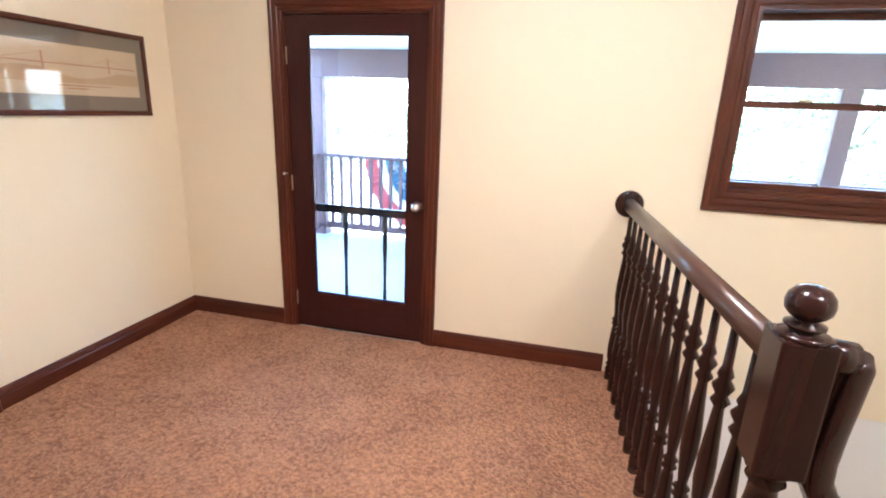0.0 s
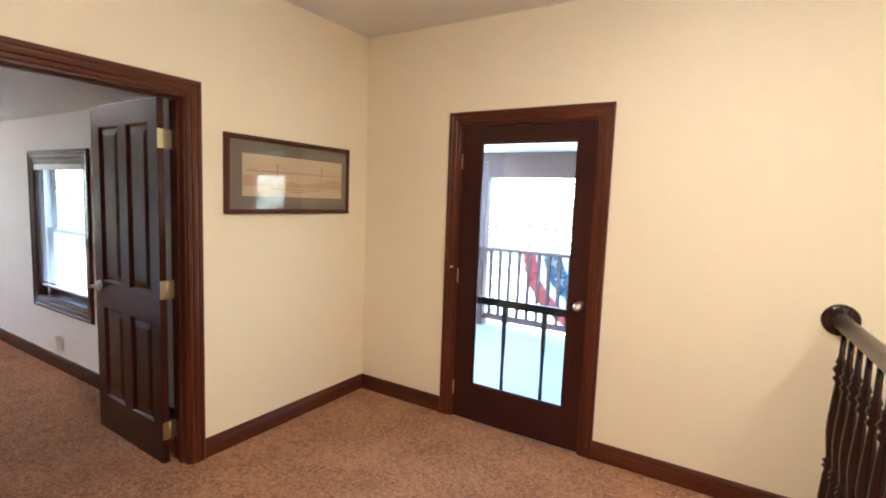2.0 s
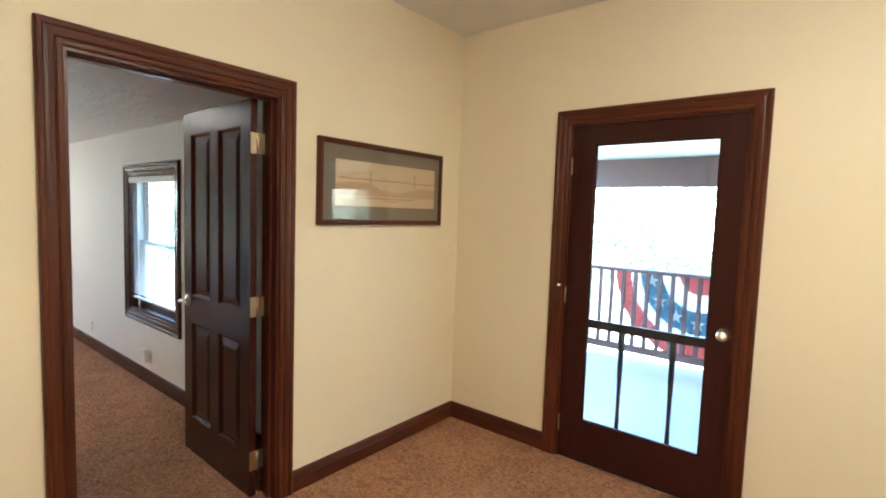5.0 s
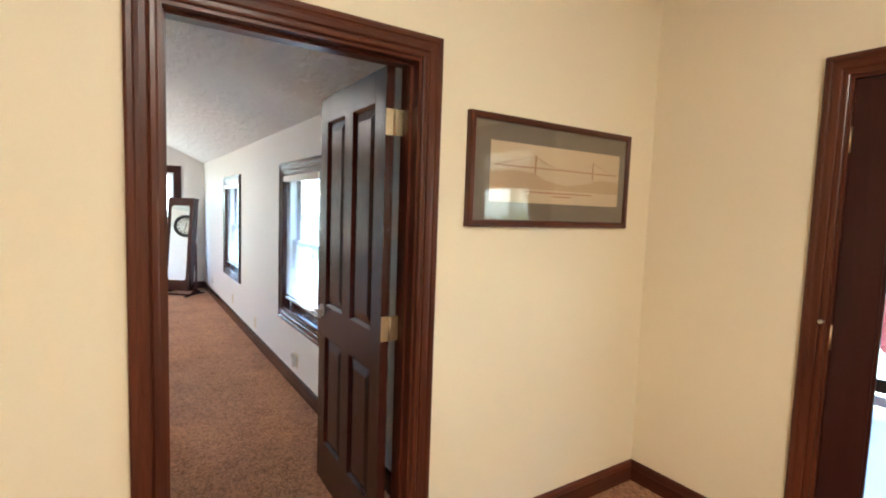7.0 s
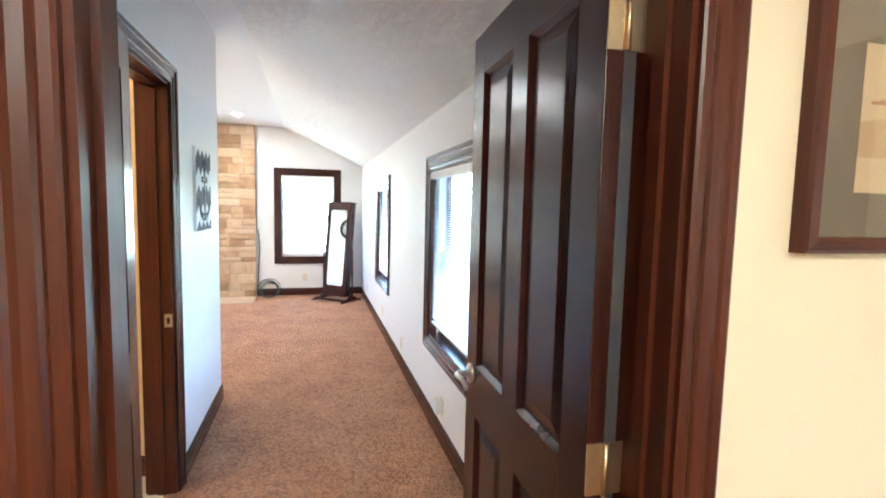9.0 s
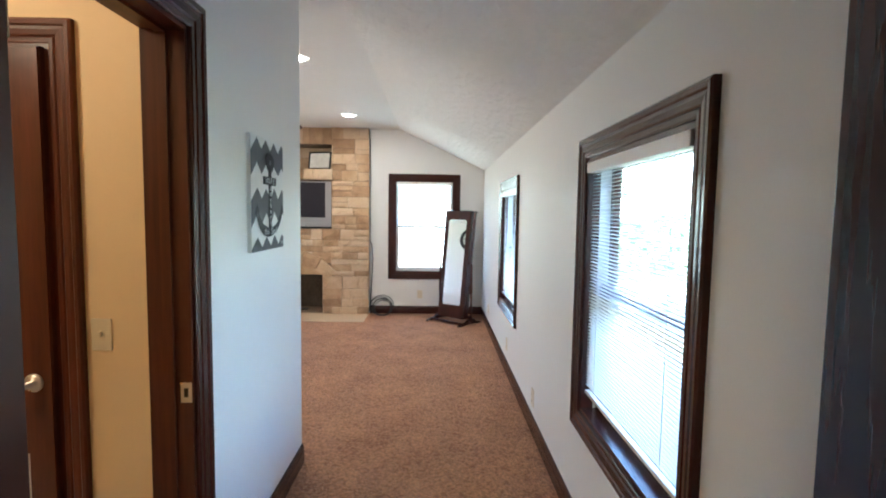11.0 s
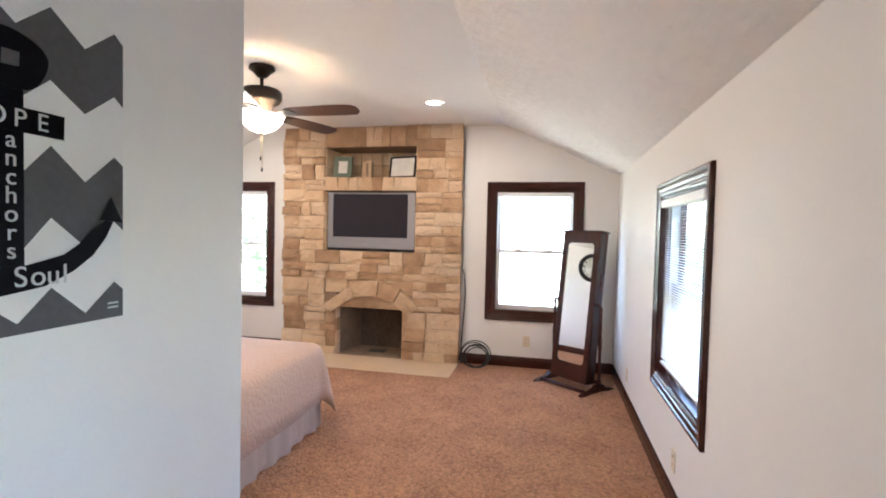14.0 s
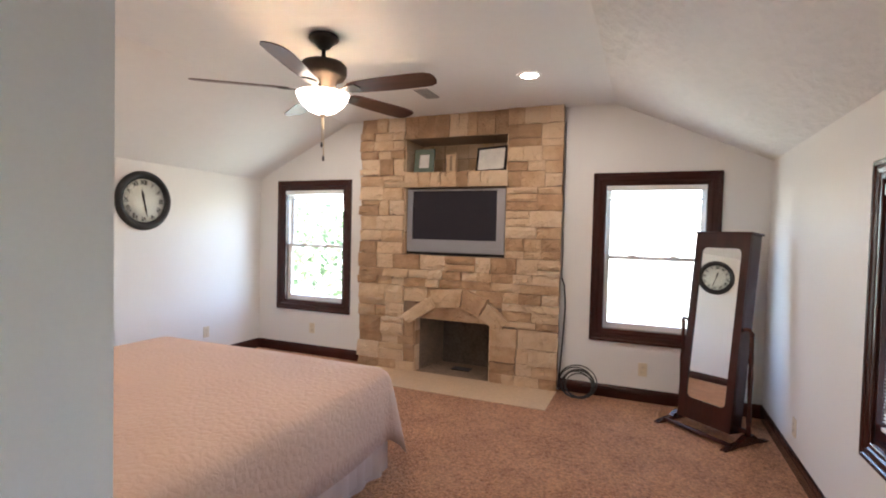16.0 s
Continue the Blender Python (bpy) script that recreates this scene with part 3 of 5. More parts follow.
# ---- windows ----
def window(name, label, side, w, hole, mats, depth=0.14, sash=None, casing=0.092, lock=True, s=0.034):
    """A double-hung window: casing, jamb liner, two sashes with panes, lock."""
    root = thing(name, label, "window", kind="structure")
    a0, a1, z0, z1 = hole
    to = SIDES[side]

    def b(p0, p1, d0, d1, r0, r1, bevel=0.0):
        bm = bmesh.new()
        c0, c1 = to(p0, d0, r0, w), to(p1, d1, r1, w)
        put_box(bm, min(c0[0], c1[0]), max(c0[0], c1[0]), min(c0[1], c1[1]), max(c0[1], c1[1]), r0, r1, bevel)
        return bm
    casing_parts(root, side, w, a0, a1, z0, z1, mats, True, casing, "window_frame")
    sash = sash or mats
    j = 0.02
    for e0, e1 in ((a0, a0 + j), (a1 - j, a1)):
        jb = part("jamb", b(e0, e1, -0.05, 0.004, z0, z1), mats[0], root)
        part("jamb_track", b(e0, e1, -depth, -0.05, z0, z1), VINYL, jb, "white vinyl sash track")
    part("head", b(a0 + j, a1 - j, -depth, 0.004, z1 - j, z1), mats[1], root)
    part("window_sill", b(a0 + j, a1 - j, -depth - 0.02, 0.004, z0, z0 + j), mats[1], root)
    zm = (z0 + z1) / 2
    for lo, hi, d in ((z0 + j, zm + 0.016, -0.062), (zm - 0.016, z1 - j, -0.098)):
        sh = part("sash", b(a0 + j, a0 + j + s, d - 0.03, d, lo, hi), sash[0], root)
        part("sash_stile", b(a1 - j - s, a1 - j, d - 0.03, d, lo, hi), sash[0], sh)
        part("sash_rail", b(a0 + j + s, a1 - j - s, d - 0.03, d, lo, lo + (s + 0.016 if lo < zm - 0.1 else 0.032)), sash[1], sh)
        part("sash_rail", b(a0 + j + s, a1 - j - s, d - 0.03, d, hi - 0.032, hi), sash[1], sh)
        p = part("pane", b(a0 + j + s, a1 - j - s, d - 0.018, d - 0.013, lo + 0.032, hi - 0.032), GLASS, root)
        p.visible_shadow = False
    if lock:
        for f in (0.3, 0.7):
            x = a0 + (a1 - a0) * f
            part("sash_lock", b(x - 0.03, x + 0.03, -0.062, -0.04, zm + 0.016, zm + 0.028, 0.004), BRASS, root, "brass sash lock")
    return root


def blind(label, side, w, hole, z_bottom, pitch=0.0145, tilt=6, deep=-0.022):
    """A mini blind: headrail, slats down to z_bottom, ladder cords, bottom rail, wand."""
    a0, a1, z0, z1 = hole
    to = SIDES[side]
    root = thing("window_blind", label, "window blind", group="mini blinds")
    wdt = a1 - a0 - 0.05
    mid = (a0 + a1) / 2

    def b(p0, p1, d0, d1, r0, r1, bevel=0.0):
        bm = bmesh.new()
        c0, c1 = to(p0, d0, r0, w), to(p1, d1, r1, w)
        put_box(bm, min(c0[0], c1[0]), max(c0[0], c1[0]), min(c0[1], c1[1]), max(c0[1], c1[1]), r0, r1, bevel)
        return bm
    part("headrail", b(a0 + 0.021, a1 - 0.021, deep - 0.012, deep + 0.036, z1 - 0.066, z1 - 0.022, 0.003), SLAT, root)
    zt = z1 - 0.075
    n = int((zt - z_bottom) / pitch)
    mesh = None
    along_x = side in ("-y", "+y")
    for i in range(n):
        if mesh is None:
            bm = bmesh.new()
            arc = [(-0.0085, 0.0), (-0.004, 0.0012), (0.0, 0.0016), (0.004, 0.0012), (0.0085, 0.0)]
            ca, sa = math.cos(radians(tilt)), math.sin(radians(tilt))
            rows = []
            for x in (-wdt / 2, wdt / 2):
                for off in (0.0, -0.0006):
                    rows.append([bm.verts.new((x, u * ca - v * sa, u * sa + v * ca + off) if along_x else (u * ca - v * sa, x, u * sa + v * ca + off)) for u, v in arc])
            for k in range(4):
                bm.faces.new((rows[0][k], rows[0][k + 1], rows[2][k + 1], rows[2][k]))
                bm.faces.new((rows[1][k], rows[1][k + 1], rows[3][k + 1], rows[3][k]))
            for k in (0, 4):
                bm.faces.new((rows[0][k], rows[1][k], rows[3][k], rows[2][k]))
            first = part("slat", bm, SLAT, root)
            mesh, ob = first.data, first
        else:
            ob = new("slat", mesh)
            ob.parent = root
        ob.location = to(mid, deep, zt - i * pitch, w)
    part("bottom_rail", b(a0 + 0.025, a1 - 0.025, deep - 0.011, deep + 0.011, z_bottom - 0.02, z_bottom - 0.005, 0.002), SLAT, root)
    for f in (0.16, 0.84):
        x = a0 + (a1 - a0) * f
        part("cord", b(x - 0.001, x + 0.001, deep + 0.0125, deep + 0.0145, z_bottom, z1 - 0.06), WHITE_PLASTIC, root)
    return root


window("window_stair", "mahogany stained double-hung window above the stairs", "-y", NORTH, SW, (WOOD_Z, WOOD_X), casing=0.096, s=0.018)
window("window_side", "dark stained double-hung side window", "-y", BN, W1, (DARK_Z, DARK_X), casing=0.087)
window("window_side", "dark stained double-hung side window", "-y", BN, W2, (DARK_Z, DARK_X), casing=0.085)
window("window_gable", "dark stained double-hung gable window", "+x", BFAR, WR, (DARK_Z, DARK_Y), sash=(VINYL, VINYL))
window("window_gable", "dark stained double-hung gable window", "+x", BFAR, WL, (DARK_Z, DARK_Y), sash=(VINYL, VINYL))
blind("white mini blind lowered, slats open, in a side window", "-y", BN, W1, 0.70)
blind("white mini blind lowered, slats open, in a side window", "-y", BN, W2, 0.70)
blind("white mini blind drawn up in a gable window", "+x", BFAR, WR, 1.80, pitch=0.006)
blind("white mini blind drawn up in a gable window", "+x", BFAR, WL, 1.82, pitch=0.006)

# ---- outside: deck, garden ----
GRASS = mat("grass", (0.22, 0.235, 0.17), 0.9, vary=0.35, scale=0.6, grain=9, bump=0.6, bump_dist=0.05)
BARK = mat("bark", (0.12, 0.09, 0.065), 0.9, vary=0.3, scale=4, grain=30, bump=0.8)
LEAF = mat("leaf", (0.065, 0.10, 0.04), 0.5, vary=0.4, scale=0.9, grain=6)
lt = LEAF.node_tree
trans, blend = lt.nodes.new("ShaderNodeBsdfTranslucent"), lt.nodes.new("ShaderNodeMixShader")
trans.inputs[0].default_value, blend.inputs[0].default_value = (0.20, 0.26, 0.13, 1), 0.45
lt.links.new(lt.nodes["Principled BSDF"].outputs[0], blend.inputs[1])
lt.links.new(trans.outputs[0], blend.inputs[2])
lt.links.new(blend.outputs[0], lt.nodes["Material Output"].inputs[0])
structure("ground", boxed(-400, 400, -400, 400, -3.4, -3.0), GRASS, "lawn and rising wooded ground round the house", "ground")
# added wall, out of view, keeps south-east skylight off the porch beam
structure("wall_house_north", boxed(EAST + WT, 6.4, NORTH, NORTH + 0.14, -3.0, TOP + 0.1), MAUVE, "unseen mauve wall added beside the porch to block skylight", "wall")
# porch lengthened east to x 6.4, out of view, against the same skylight
structure("deck_floor", boxed(-2.62, 6.4, NORTH + 0.14, 6.22, -0.2, -0.05), DECK_PAINT, "pale grey painted deck floor", "deck")
structure("deck_ceiling", boxed(-2.75, 6.5, NORTH + 0.14, 6.45, 2.14, 2.22), DECK_CEIL, "pale painted porch ceiling", "ceiling")
beam = structure("deck_beam", boxed(-2.62, 6.4, 6.0, 6.12, 1.837, 2.138), MAUVE, "mauve painted porch beam", "beam")
part("bracket", boxed(-1.505, -1.02, 5.985, 6.0, 1.845, 2.03), MAUVE, beam)
for x in (-2.47, 2.96, 6.3):
    post = thing("porch_post", "mauve painted square porch post", "post", group="porch posts", at=(x, 6.06, -0.05))
    part("shaft", boxed(-0.085, 0.085, -0.06, 0.06, 0, 1.885, bevel=0.008), MAUVE, post)
    part("base", boxed(-0.1, 0.1, -0.075, 0.075, 0, 0.12, bevel=0.008), MAUVE, post)


def deck_rail(label, x0, x1, y0, y1):
    root = thing("deck_railing", label, "railing", group="deck railings")
    along = x1 - x0 > y1 - y0
    w = 0.045 if along else 0.0
    part("top_rail", boxed(x0 - (0.045 if not along else 0), x1 + (0.045 if not along else 0), y0 - w, y1 + w, 0.915, 0.955, bevel=0.006), MAUVE, root)
    v = 0.022
    part("bottom_rail", boxed(x0 - (v if not along else 0), x1 + (v if not along else 0), y0 - (v if along else 0), y1 + (v if along else 0), 0.03, 0.105), MAUVE, root)
    n = int((x1 - x0 if along else y1 - y0) / 0.125)
    mesh = None
    for i in range(n):
        f = (i + 0.5) / n
        if mesh is None:
            ob = part("baluster", boxed(-0.019, 0.019, -0.019, 0.019, 0.105, 0.915), MAUVE, root)
            mesh = ob.data
        else:
            ob = new("baluster", mesh)
            ob.parent = root
        ob.location = (x0 + (x1 - x0) * f, y0 + (y1 - y0) * f, 0)


deck_rail("mauve painted deck railing with square balusters", -2.37, 2.87, 6.06, 6.06)
deck_rail("mauve painted deck railing with square balusters", 3.05, 6.2, 6.06, 6.06)
deck_rail("mauve painted deck railing at the deck's end", -2.47, -2.47, NORTH + 0.18, 5.99)
deck_lamp = thing("porch_light", "round white porch ceiling light", "ceiling light", at=(-0.72, 4.72, 2.14))
part("diffuser", lathe([(0.0, -0.075), (0.06, -0.07), (0.12, -0.045), (0.145, -0.01), (0.145, 0.0), (0.0, 0.0)], 24), WHITE_PLASTIC, deck_lamp)

# pleated half-round bunting hung on the rail
# red and blue are paled to put the door's glare into the colour
CLOTH = [mat(n, c, 0.8, vary=0.06, scale=8, grain=120, bump=0.2) for n, c in (("hazed_red_cloth", (0.48, 0.17, 0.17)), ("white_cloth", (0.8, 0.8, 0.8)), ("hazed_blue_cloth", (0.14, 0.24, 0.30)))]
bunting = thing("bunting", "red, white and blue starred pleated bunting on the deck railing", "bunting", at=(-1.04, 6.13, 0.95))
for r0, r1, c in ((0.02, 0.2, 0), (0.2, 0.36, 1), (0.36, 0.58, 2), (0.58, 0.68, 1), (0.68, 0.84, 0)):
    bm = bmesh.new()
    rows = []
    for r in (r0, r1):
        rows.append([bm.verts.new((r * 1.04 * math.cos(a), 0.02 + 0.014 * (r / 0.8) * (1 if k % 2 else -1), -r * 1.1 * math.sin(a))) for k, a in ((k, math.pi * k / 48) for k in range(49))])
    for k in range(48):
        bm.faces.new((rows[0][k], rows[0][k + 1], rows[1][k + 1], rows[1][k]))
    back = bmesh.ops.solidify(bm, geom=bm.faces[:], thickness=0.002)
    part("band", bm, CLOTH[c], bunting)
for k in range(7):
    a = math.pi * (k + 0.5) / 7
    bm = bmesh.new()
    pts = []
    for i in range(10):
        q = 0.075 if i % 2 == 0 else 0.03
        pts.append((q * math.sin(math.pi * i / 5) + 0.47 * 1.04 * math.cos(a), q * math.cos(math.pi * i / 5) - 0.52 * math.sin(a)))
    part("star", prism(pts, -0.004, 0.002, "y"), CLOTH[1], bunting, "white star")


def tree(label, at, height, spread, seed, leaves=3400, size=0.13):
    """A tapered trunk, limbs that fork, and leaves scattered about the twigs."""
    rnd = random.Random(seed)
    root = thing("tree", label, "tree", group="garden trees", at=at)
    bm = bmesh.new()
    lean = (rnd.uniform(-0.4, 0.4), rnd.uniform(-0.4, 0.4))
    trunk = [(lean[0] * f + rnd.uniform(-0.05, 0.05), lean[1] * f + rnd.uniform(-0.05, 0.05), height * 0.85 * f) for f in (i / 8 for i in range(9))]
    tube(trunk, lambda t: 0.16 * (1 - 0.85 * t) * height / 7, 8, bm)
    tips = []
    for i in range(16):
        f = 0.3 + 0.7 * i / 16
        base = Vector(trunk[min(8, int(f * 8))])
        a, reach = rnd.uniform(0, 6.28), spread * rnd.uniform(0.55, 1.0) * math.sin(math.pi * min(1, f * 0.8 + 0.12))
        mid = base + Vector((math.cos(a) * reach * 0.5, math.sin(a) * reach * 0.5, reach * 0.25))
        tip = base + Vector((math.cos(a) * reach, math.sin(a) * reach, reach * rnd.uniform(0.2, 0.6)))
        tube([base, mid, tip], lambda t: 0.045 * (1 - 0.8 * t), 5, bm)
        tips += [mid, tip, (mid + tip) / 2]
    part("trunk", bm, BARK, root)
    verts, faces = [], []
    for i in range(leaves):
        c = rnd.choice(tips) + Vector((rnd.gauss(0, 0.42), rnd.gauss(0, 0.42), rnd.gauss(0, 0.34)))
        e = Euler((rnd.uniform(-1, 1), rnd.uniform(-1, 1), rnd.uniform(0, 6.28))).to_matrix()
        s = size * rnd.uniform(0.6, 1.3)
        k = len(verts)
        verts += [c + e @ Vector(p) * s for p in ((0, -0.5, 0), (0.32, 0, 0.06), (0, 0.6, 0), (-0.32, 0, 0.06))]
        faces.append((k, k + 1, k + 2, k + 3))
    me = bpy.data.meshes.new("crown")
    me.from_pydata([tuple(v) for v in verts], [], faces)
    me.materials.append(LEAF)
    crown = new("crown", me)
    crown.parent = root


rnd = random.Random(5)
spots = [(-5.6, 9.6), (-9.4, 10.2), (0.2, 14.5), (3.6, 15.0), (6.8, 14.0), (-7.2, 14.5), (-12.5, 13.0), (-17.5, -3.4), (-22.0, -7.0), (-24.0, 9.5), (-4.2, 19.0), (8.6, 11.6), (5.2, 11.8)]
for i, (x, y) in enumerate(spots):
    tree("leafy broadleaf tree in the garden", (x, y, -3.0), rnd.uniform(7.5, 9.5), rnd.uniform(1.9, 2.6), 40 + i)


def far_woods():
    """A ring of rough leafage at the garden's far edge."""
    r = random.Random(9)
    verts, faces = [], []
    for i in range(50000):
        a = r.uniform(0, 2 * math.pi)
        d = r.uniform(34, 46)
        if -0.2 < a - math.pi < 0.12 or -0.2 < a + math.pi < 0.12:     # a clearing
            continue
        top = 4.0 + 1.5 * math.sin(a * 7) + 1.4 * math.sin(a * 17 + 1)
        c = Vector((-3 + d * math.cos(a), d * math.sin(a), -3 + top * r.random() ** 0.8))
        e = Euler((r.uniform(-1, 1), r.uniform(-1, 1), r.uniform(0, 6.28))).to_matrix()
        s = r.uniform(0.15, 0.42)
        k = len(verts)
        verts += [tuple(c + e @ Vector(p) * s) for p in ((-0.5, -0.4, 0), (0.5, -0.5, 0.1), (0.6, 0.4, -0.1), (-0.4, 0.6, 0))]
        faces.append((k, k + 1, k + 2, k + 3))
    me = bpy.data.meshes.new("far_woods")
    me.from_pydata(verts, [], faces)
    me.materials.append(LEAF)
    tagged(new("far_woods", me), "green woods at the far edge of the garden", "woods", kind="stuff")


far_woods()

# ---- landing: railing, picture, added lamps ----
BAL = [(0.0175, 0.0), (0.0175, 0.09), (0.012, 0.1), (0.019, 0.115), (0.012, 0.13), (0.017, 0.16), (0.0195, 0.22), (0.015, 0.34), (0.012, 0.36),
       (0.019, 0.372), (0.013, 0.386), (0.019, 0.40), (0.012, 0.412), (0.0125, 0.43), (0.019, 0.52), (0.0185, 0.58), (0.0115, 0.72), (0.0185, 0.735), (0.0125, 0.75), (0.0205, 0.772), (0.0125, 0.79), (0.016, 0.80), (0.011, 0.82), (0.0095, 1.04)]
RA, RB = Vector((0.845, NORTH, 1.05)), Vector((0.962, 1.59, 1.05))
railing = thing("stair_railing", "dark varnished landing railing with turned balusters", "railing")
shoe = part("shoe_rail", prism([(0.862, NORTH), (0.915, NORTH), (1.035, 1.5), (0.99, 1.5)], -0.30, 0.004, "z"), RAIL_Y, railing, "dark stained landing edge board")
rail_prof = [(-0.024, -0.03), (-0.031, -0.022), (-0.033, -0.006), (-0.031, 0.01), (-0.025, 0.023), (-0.014, 0.031), (0.0, 0.034), (0.014, 0.031), (0.025, 0.023), (0.031, 0.01), (0.033, -0.006), (0.031, -0.022), (0.024, -0.03)]


def swept(points, prof, bm=None):
    """A profile carried along a line of points, kept upright."""
    bm = bm or bmesh.new()
    rows = []
    pts = [Vector(p) for p in points]
    for i, p in enumerate(pts):
        d = (pts[min(i + 1, len(pts) - 1)] - pts[max(i - 1, 0)]).normalized()
        side = swept.side
        up = side.cross(d).normalized()
        rows.append([bm.verts.new(p + side * u + up * v) for u, v in prof])
    n = len(prof)
    for a, b in zip(rows, rows[1:]):
        for k in range(n):
            bm.faces.new((a[k], a[(k + 1) % n], b[(k + 1) % n], b[k])).smooth = True
    bm.faces.new(rows[0])
    bm.faces.new(rows[-1])
    return bm


swept.side = Vector((-1, 0, 0))
part("handrail", swept([RA + (RB - RA) * 0.012, RB], rail_prof), RAIL_TOP, railing)
ros = lathe([(0.0, 0.0), (0.072, 0.0), (0.076, 0.006), (0.07, 0.016), (0.055, 0.02), (0.0, 0.022)], 28, axis="y")
for v in ros.verts:
    v.co = Vector((RA.x + v.co.x, NORTH - v.co.y, RA.z + v.co.z))
part("rosette", ros, RAIL_Z, railing, "round dark wooden wall rosette")
mesh = None
for i in range(13):
    f = (i + 0.6) / 13.4
    at = RA + (RB - RA) * f
    if mesh is None:
        ob = part("baluster", lathe([(0.0145 + (r - 0.012) * 1.7, h if h < 0.43 or h > 1 else 0.43 + (h - 0.43) * 1.2) for r, h in BAL], 12), RAIL_Z, railing)
        mesh = ob.data
    else:
        ob = new("baluster", mesh)
        ob.parent = railing
    ob.location = (at.x + 0.004, at.y, -0.005)
NX, NY = 0.978, 1.572
newel = part("newel_post", boxed(NX - 0.051, NX + 0.051, NY - 0.051, NY + 0.051, 0.80, 1.108, bevel=0.006), RAIL_Z, railing, "square newel post with a ball finial")
part("turned_shaft", lathe([(0.04, 0.30), (0.043, 0.32), (0.03, 0.345), (0.038, 0.36), (0.03, 0.38), (0.034, 0.42), (0.044, 0.52), (0.04, 0.62), (0.03, 0.72), (0.029, 0.75), (0.04, 0.765), (0.03, 0.78), (0.044, 0.79), (0.046, 0.801)], 24, at=(NX, NY, 0)), RAIL_Z, newel)
part("foot_block", boxed(NX - 0.046, NX + 0.046, NY - 0.046, NY + 0.046, -0.2, 0.30, bevel=0.004), RAIL_Z, newel)
cap = lathe([(0.055, 1.108), (0.044, 1.114), (0.028, 1.118), (0.028, 1.122), (0.037, 1.127), (0.037, 1.132), (0.024, 1.138), (0.021, 1.142), (0.032, 1.149), (0.041, 1.160), (0.0435, 1.175), (0.040, 1.191), (0.030, 1.204), (0.014, 1.211), (0.0, 1.212)], 28, at=(NX, NY, 0))
part("finial", cap, RAIL_Z, newel, "varnished ball finial")
low = thing("stair_handrail", "dark varnished gooseneck stair handrail beside the newel", "handrail")
swept.side = Vector((0.12, -0.99, 0.0)).normalized()
goose = [(NX + 0.046, NY + 0.05, 1.05), (NX + 0.10, NY + 0.055, 1.05), (NX + 0.128, NY + 0.058, 1.047), (NX + 0.138, NY + 0.06, 1.025), (NX + 0.132, NY + 0.06, 0.95), (NX + 0.126, NY + 0.06, 0.88), (NX + 0.122, NY + 0.06, 0.80), (NX + 0.126, NY + 0.06, 0.74), (NX + 0.15, NY + 0.06, 0.69), (NX + 0.22, NY + 0.06, 0.63), (NX + 0.5, NY + 0.06, 0.43), (NX + 1.4, NY + 0.06, -0.21), (EAST, NY + 0.06, -0.47)]
part("level_fitting", swept(goose[:3], rail_prof), RAIL_Z, low)
part("gooseneck", swept(goose[2:10], rail_prof), RAIL_Z, low)
part("rail", swept(goose[9:], rail_prof), RAIL_Z, low)

# framed bridge print
PRINT = [mat(n, c, 0.6, vary=0.04, scale=5, grain=90) for n, c in (("taupe_mat", (0.20, 0.15, 0.105)), ("sepia_paper", (0.62, 0.45, 0.28)), ("sepia_wash", (0.52, 0.34, 0.19)), ("rust_line", (0.42, 0.2, 0.11)))]
PY0, PY1, PZ0, PZ1 = 2.165, 3.163, 1.412, 1.872
pic = thing("framed_print", "brown framed sepia print of a suspension bridge, taupe mat", "picture")
casing_frame = [(0.0, 0.0), (0.0, 0.024), (0.006, 0.03), (0.022, 0.033), (0.028, 0.026), (0.03, 0.0)]
for s in range(4):
    o = [(PY0, PZ0), (PY0, PZ1), (PY1, PZ1), (PY1, PZ0)]
    inn = [(PY0 + 0.03, PZ0 + 0.03), (PY0 + 0.03, PZ1 - 0.03), (PY1 - 0.03, PZ1 - 0.03), (PY1 - 0.03, PZ0 + 0.03)]
    bm = bmesh.new()
    rows = []
    for k in (s, (s + 1) % 4):
        rows.append([bm.verts.new((WEST + d, o[k][0] + (inn[k][0] - o[k][0]) * u / 0.03, o[k][1] + (inn[k][1] - o[k][1]) * u / 0.03)) for u, d in casing_frame])
    for i in range(5):
        bm.faces.new((rows[0][i], rows[0][i + 1], rows[1][i + 1], rows[1][i]))
    bm.faces.new(rows[0])
    bm.faces.new(rows[1])
    part("frame_side", bm, (WOOD_Z, WOOD_Y)[s % 2], pic)
part("mat_board", boxed(WEST + 0.0010, WEST + 0.0180, PY0 + 0.029, PY1 - 0.029, PZ0 + 0.029, PZ1 - 0.029), PRINT[0], pic)
QY0, QY1, QZ0, QZ1 = PY0 + 0.11, PY1 - 0.075, PZ0 + 0.105, PZ1 - 0.105
paper = part("paper", boxed(WEST + 0.0180, WEST + 0.0188, QY0, QY1, QZ0, QZ1), PRINT[1], pic, "sepia paper with a bridge drawing")
hills = [(QY0, QZ0 + 0.06), (QY0, QZ0 + 0.12), (QY0 + 0.12, QZ0 + 0.135), (QY0 + 0.24, QZ0 + 0.13), (QY0 + 0.32, QZ0 + 0.10), (QY0 + 0.45, QZ0 + 0.085), (QY0 + 0.58, QZ0 + 0.10), (QY0 + 0.68, QZ0 + 0.125), (QY1, QZ0 + 0.12), (QY1, QZ0 + 0.06)]
part("hills", prism(hills, WEST + 0.0188, WEST + 0.0194, "x"), PRINT[2], paper)
deckz = QZ0 + 0.15
part("bridge_deck", boxed(WEST + 0.0194, WEST + 0.0199, QY0 + 0.02, QY1 - 0.02, deckz, deckz + 0.005), PRINT[3], paper)
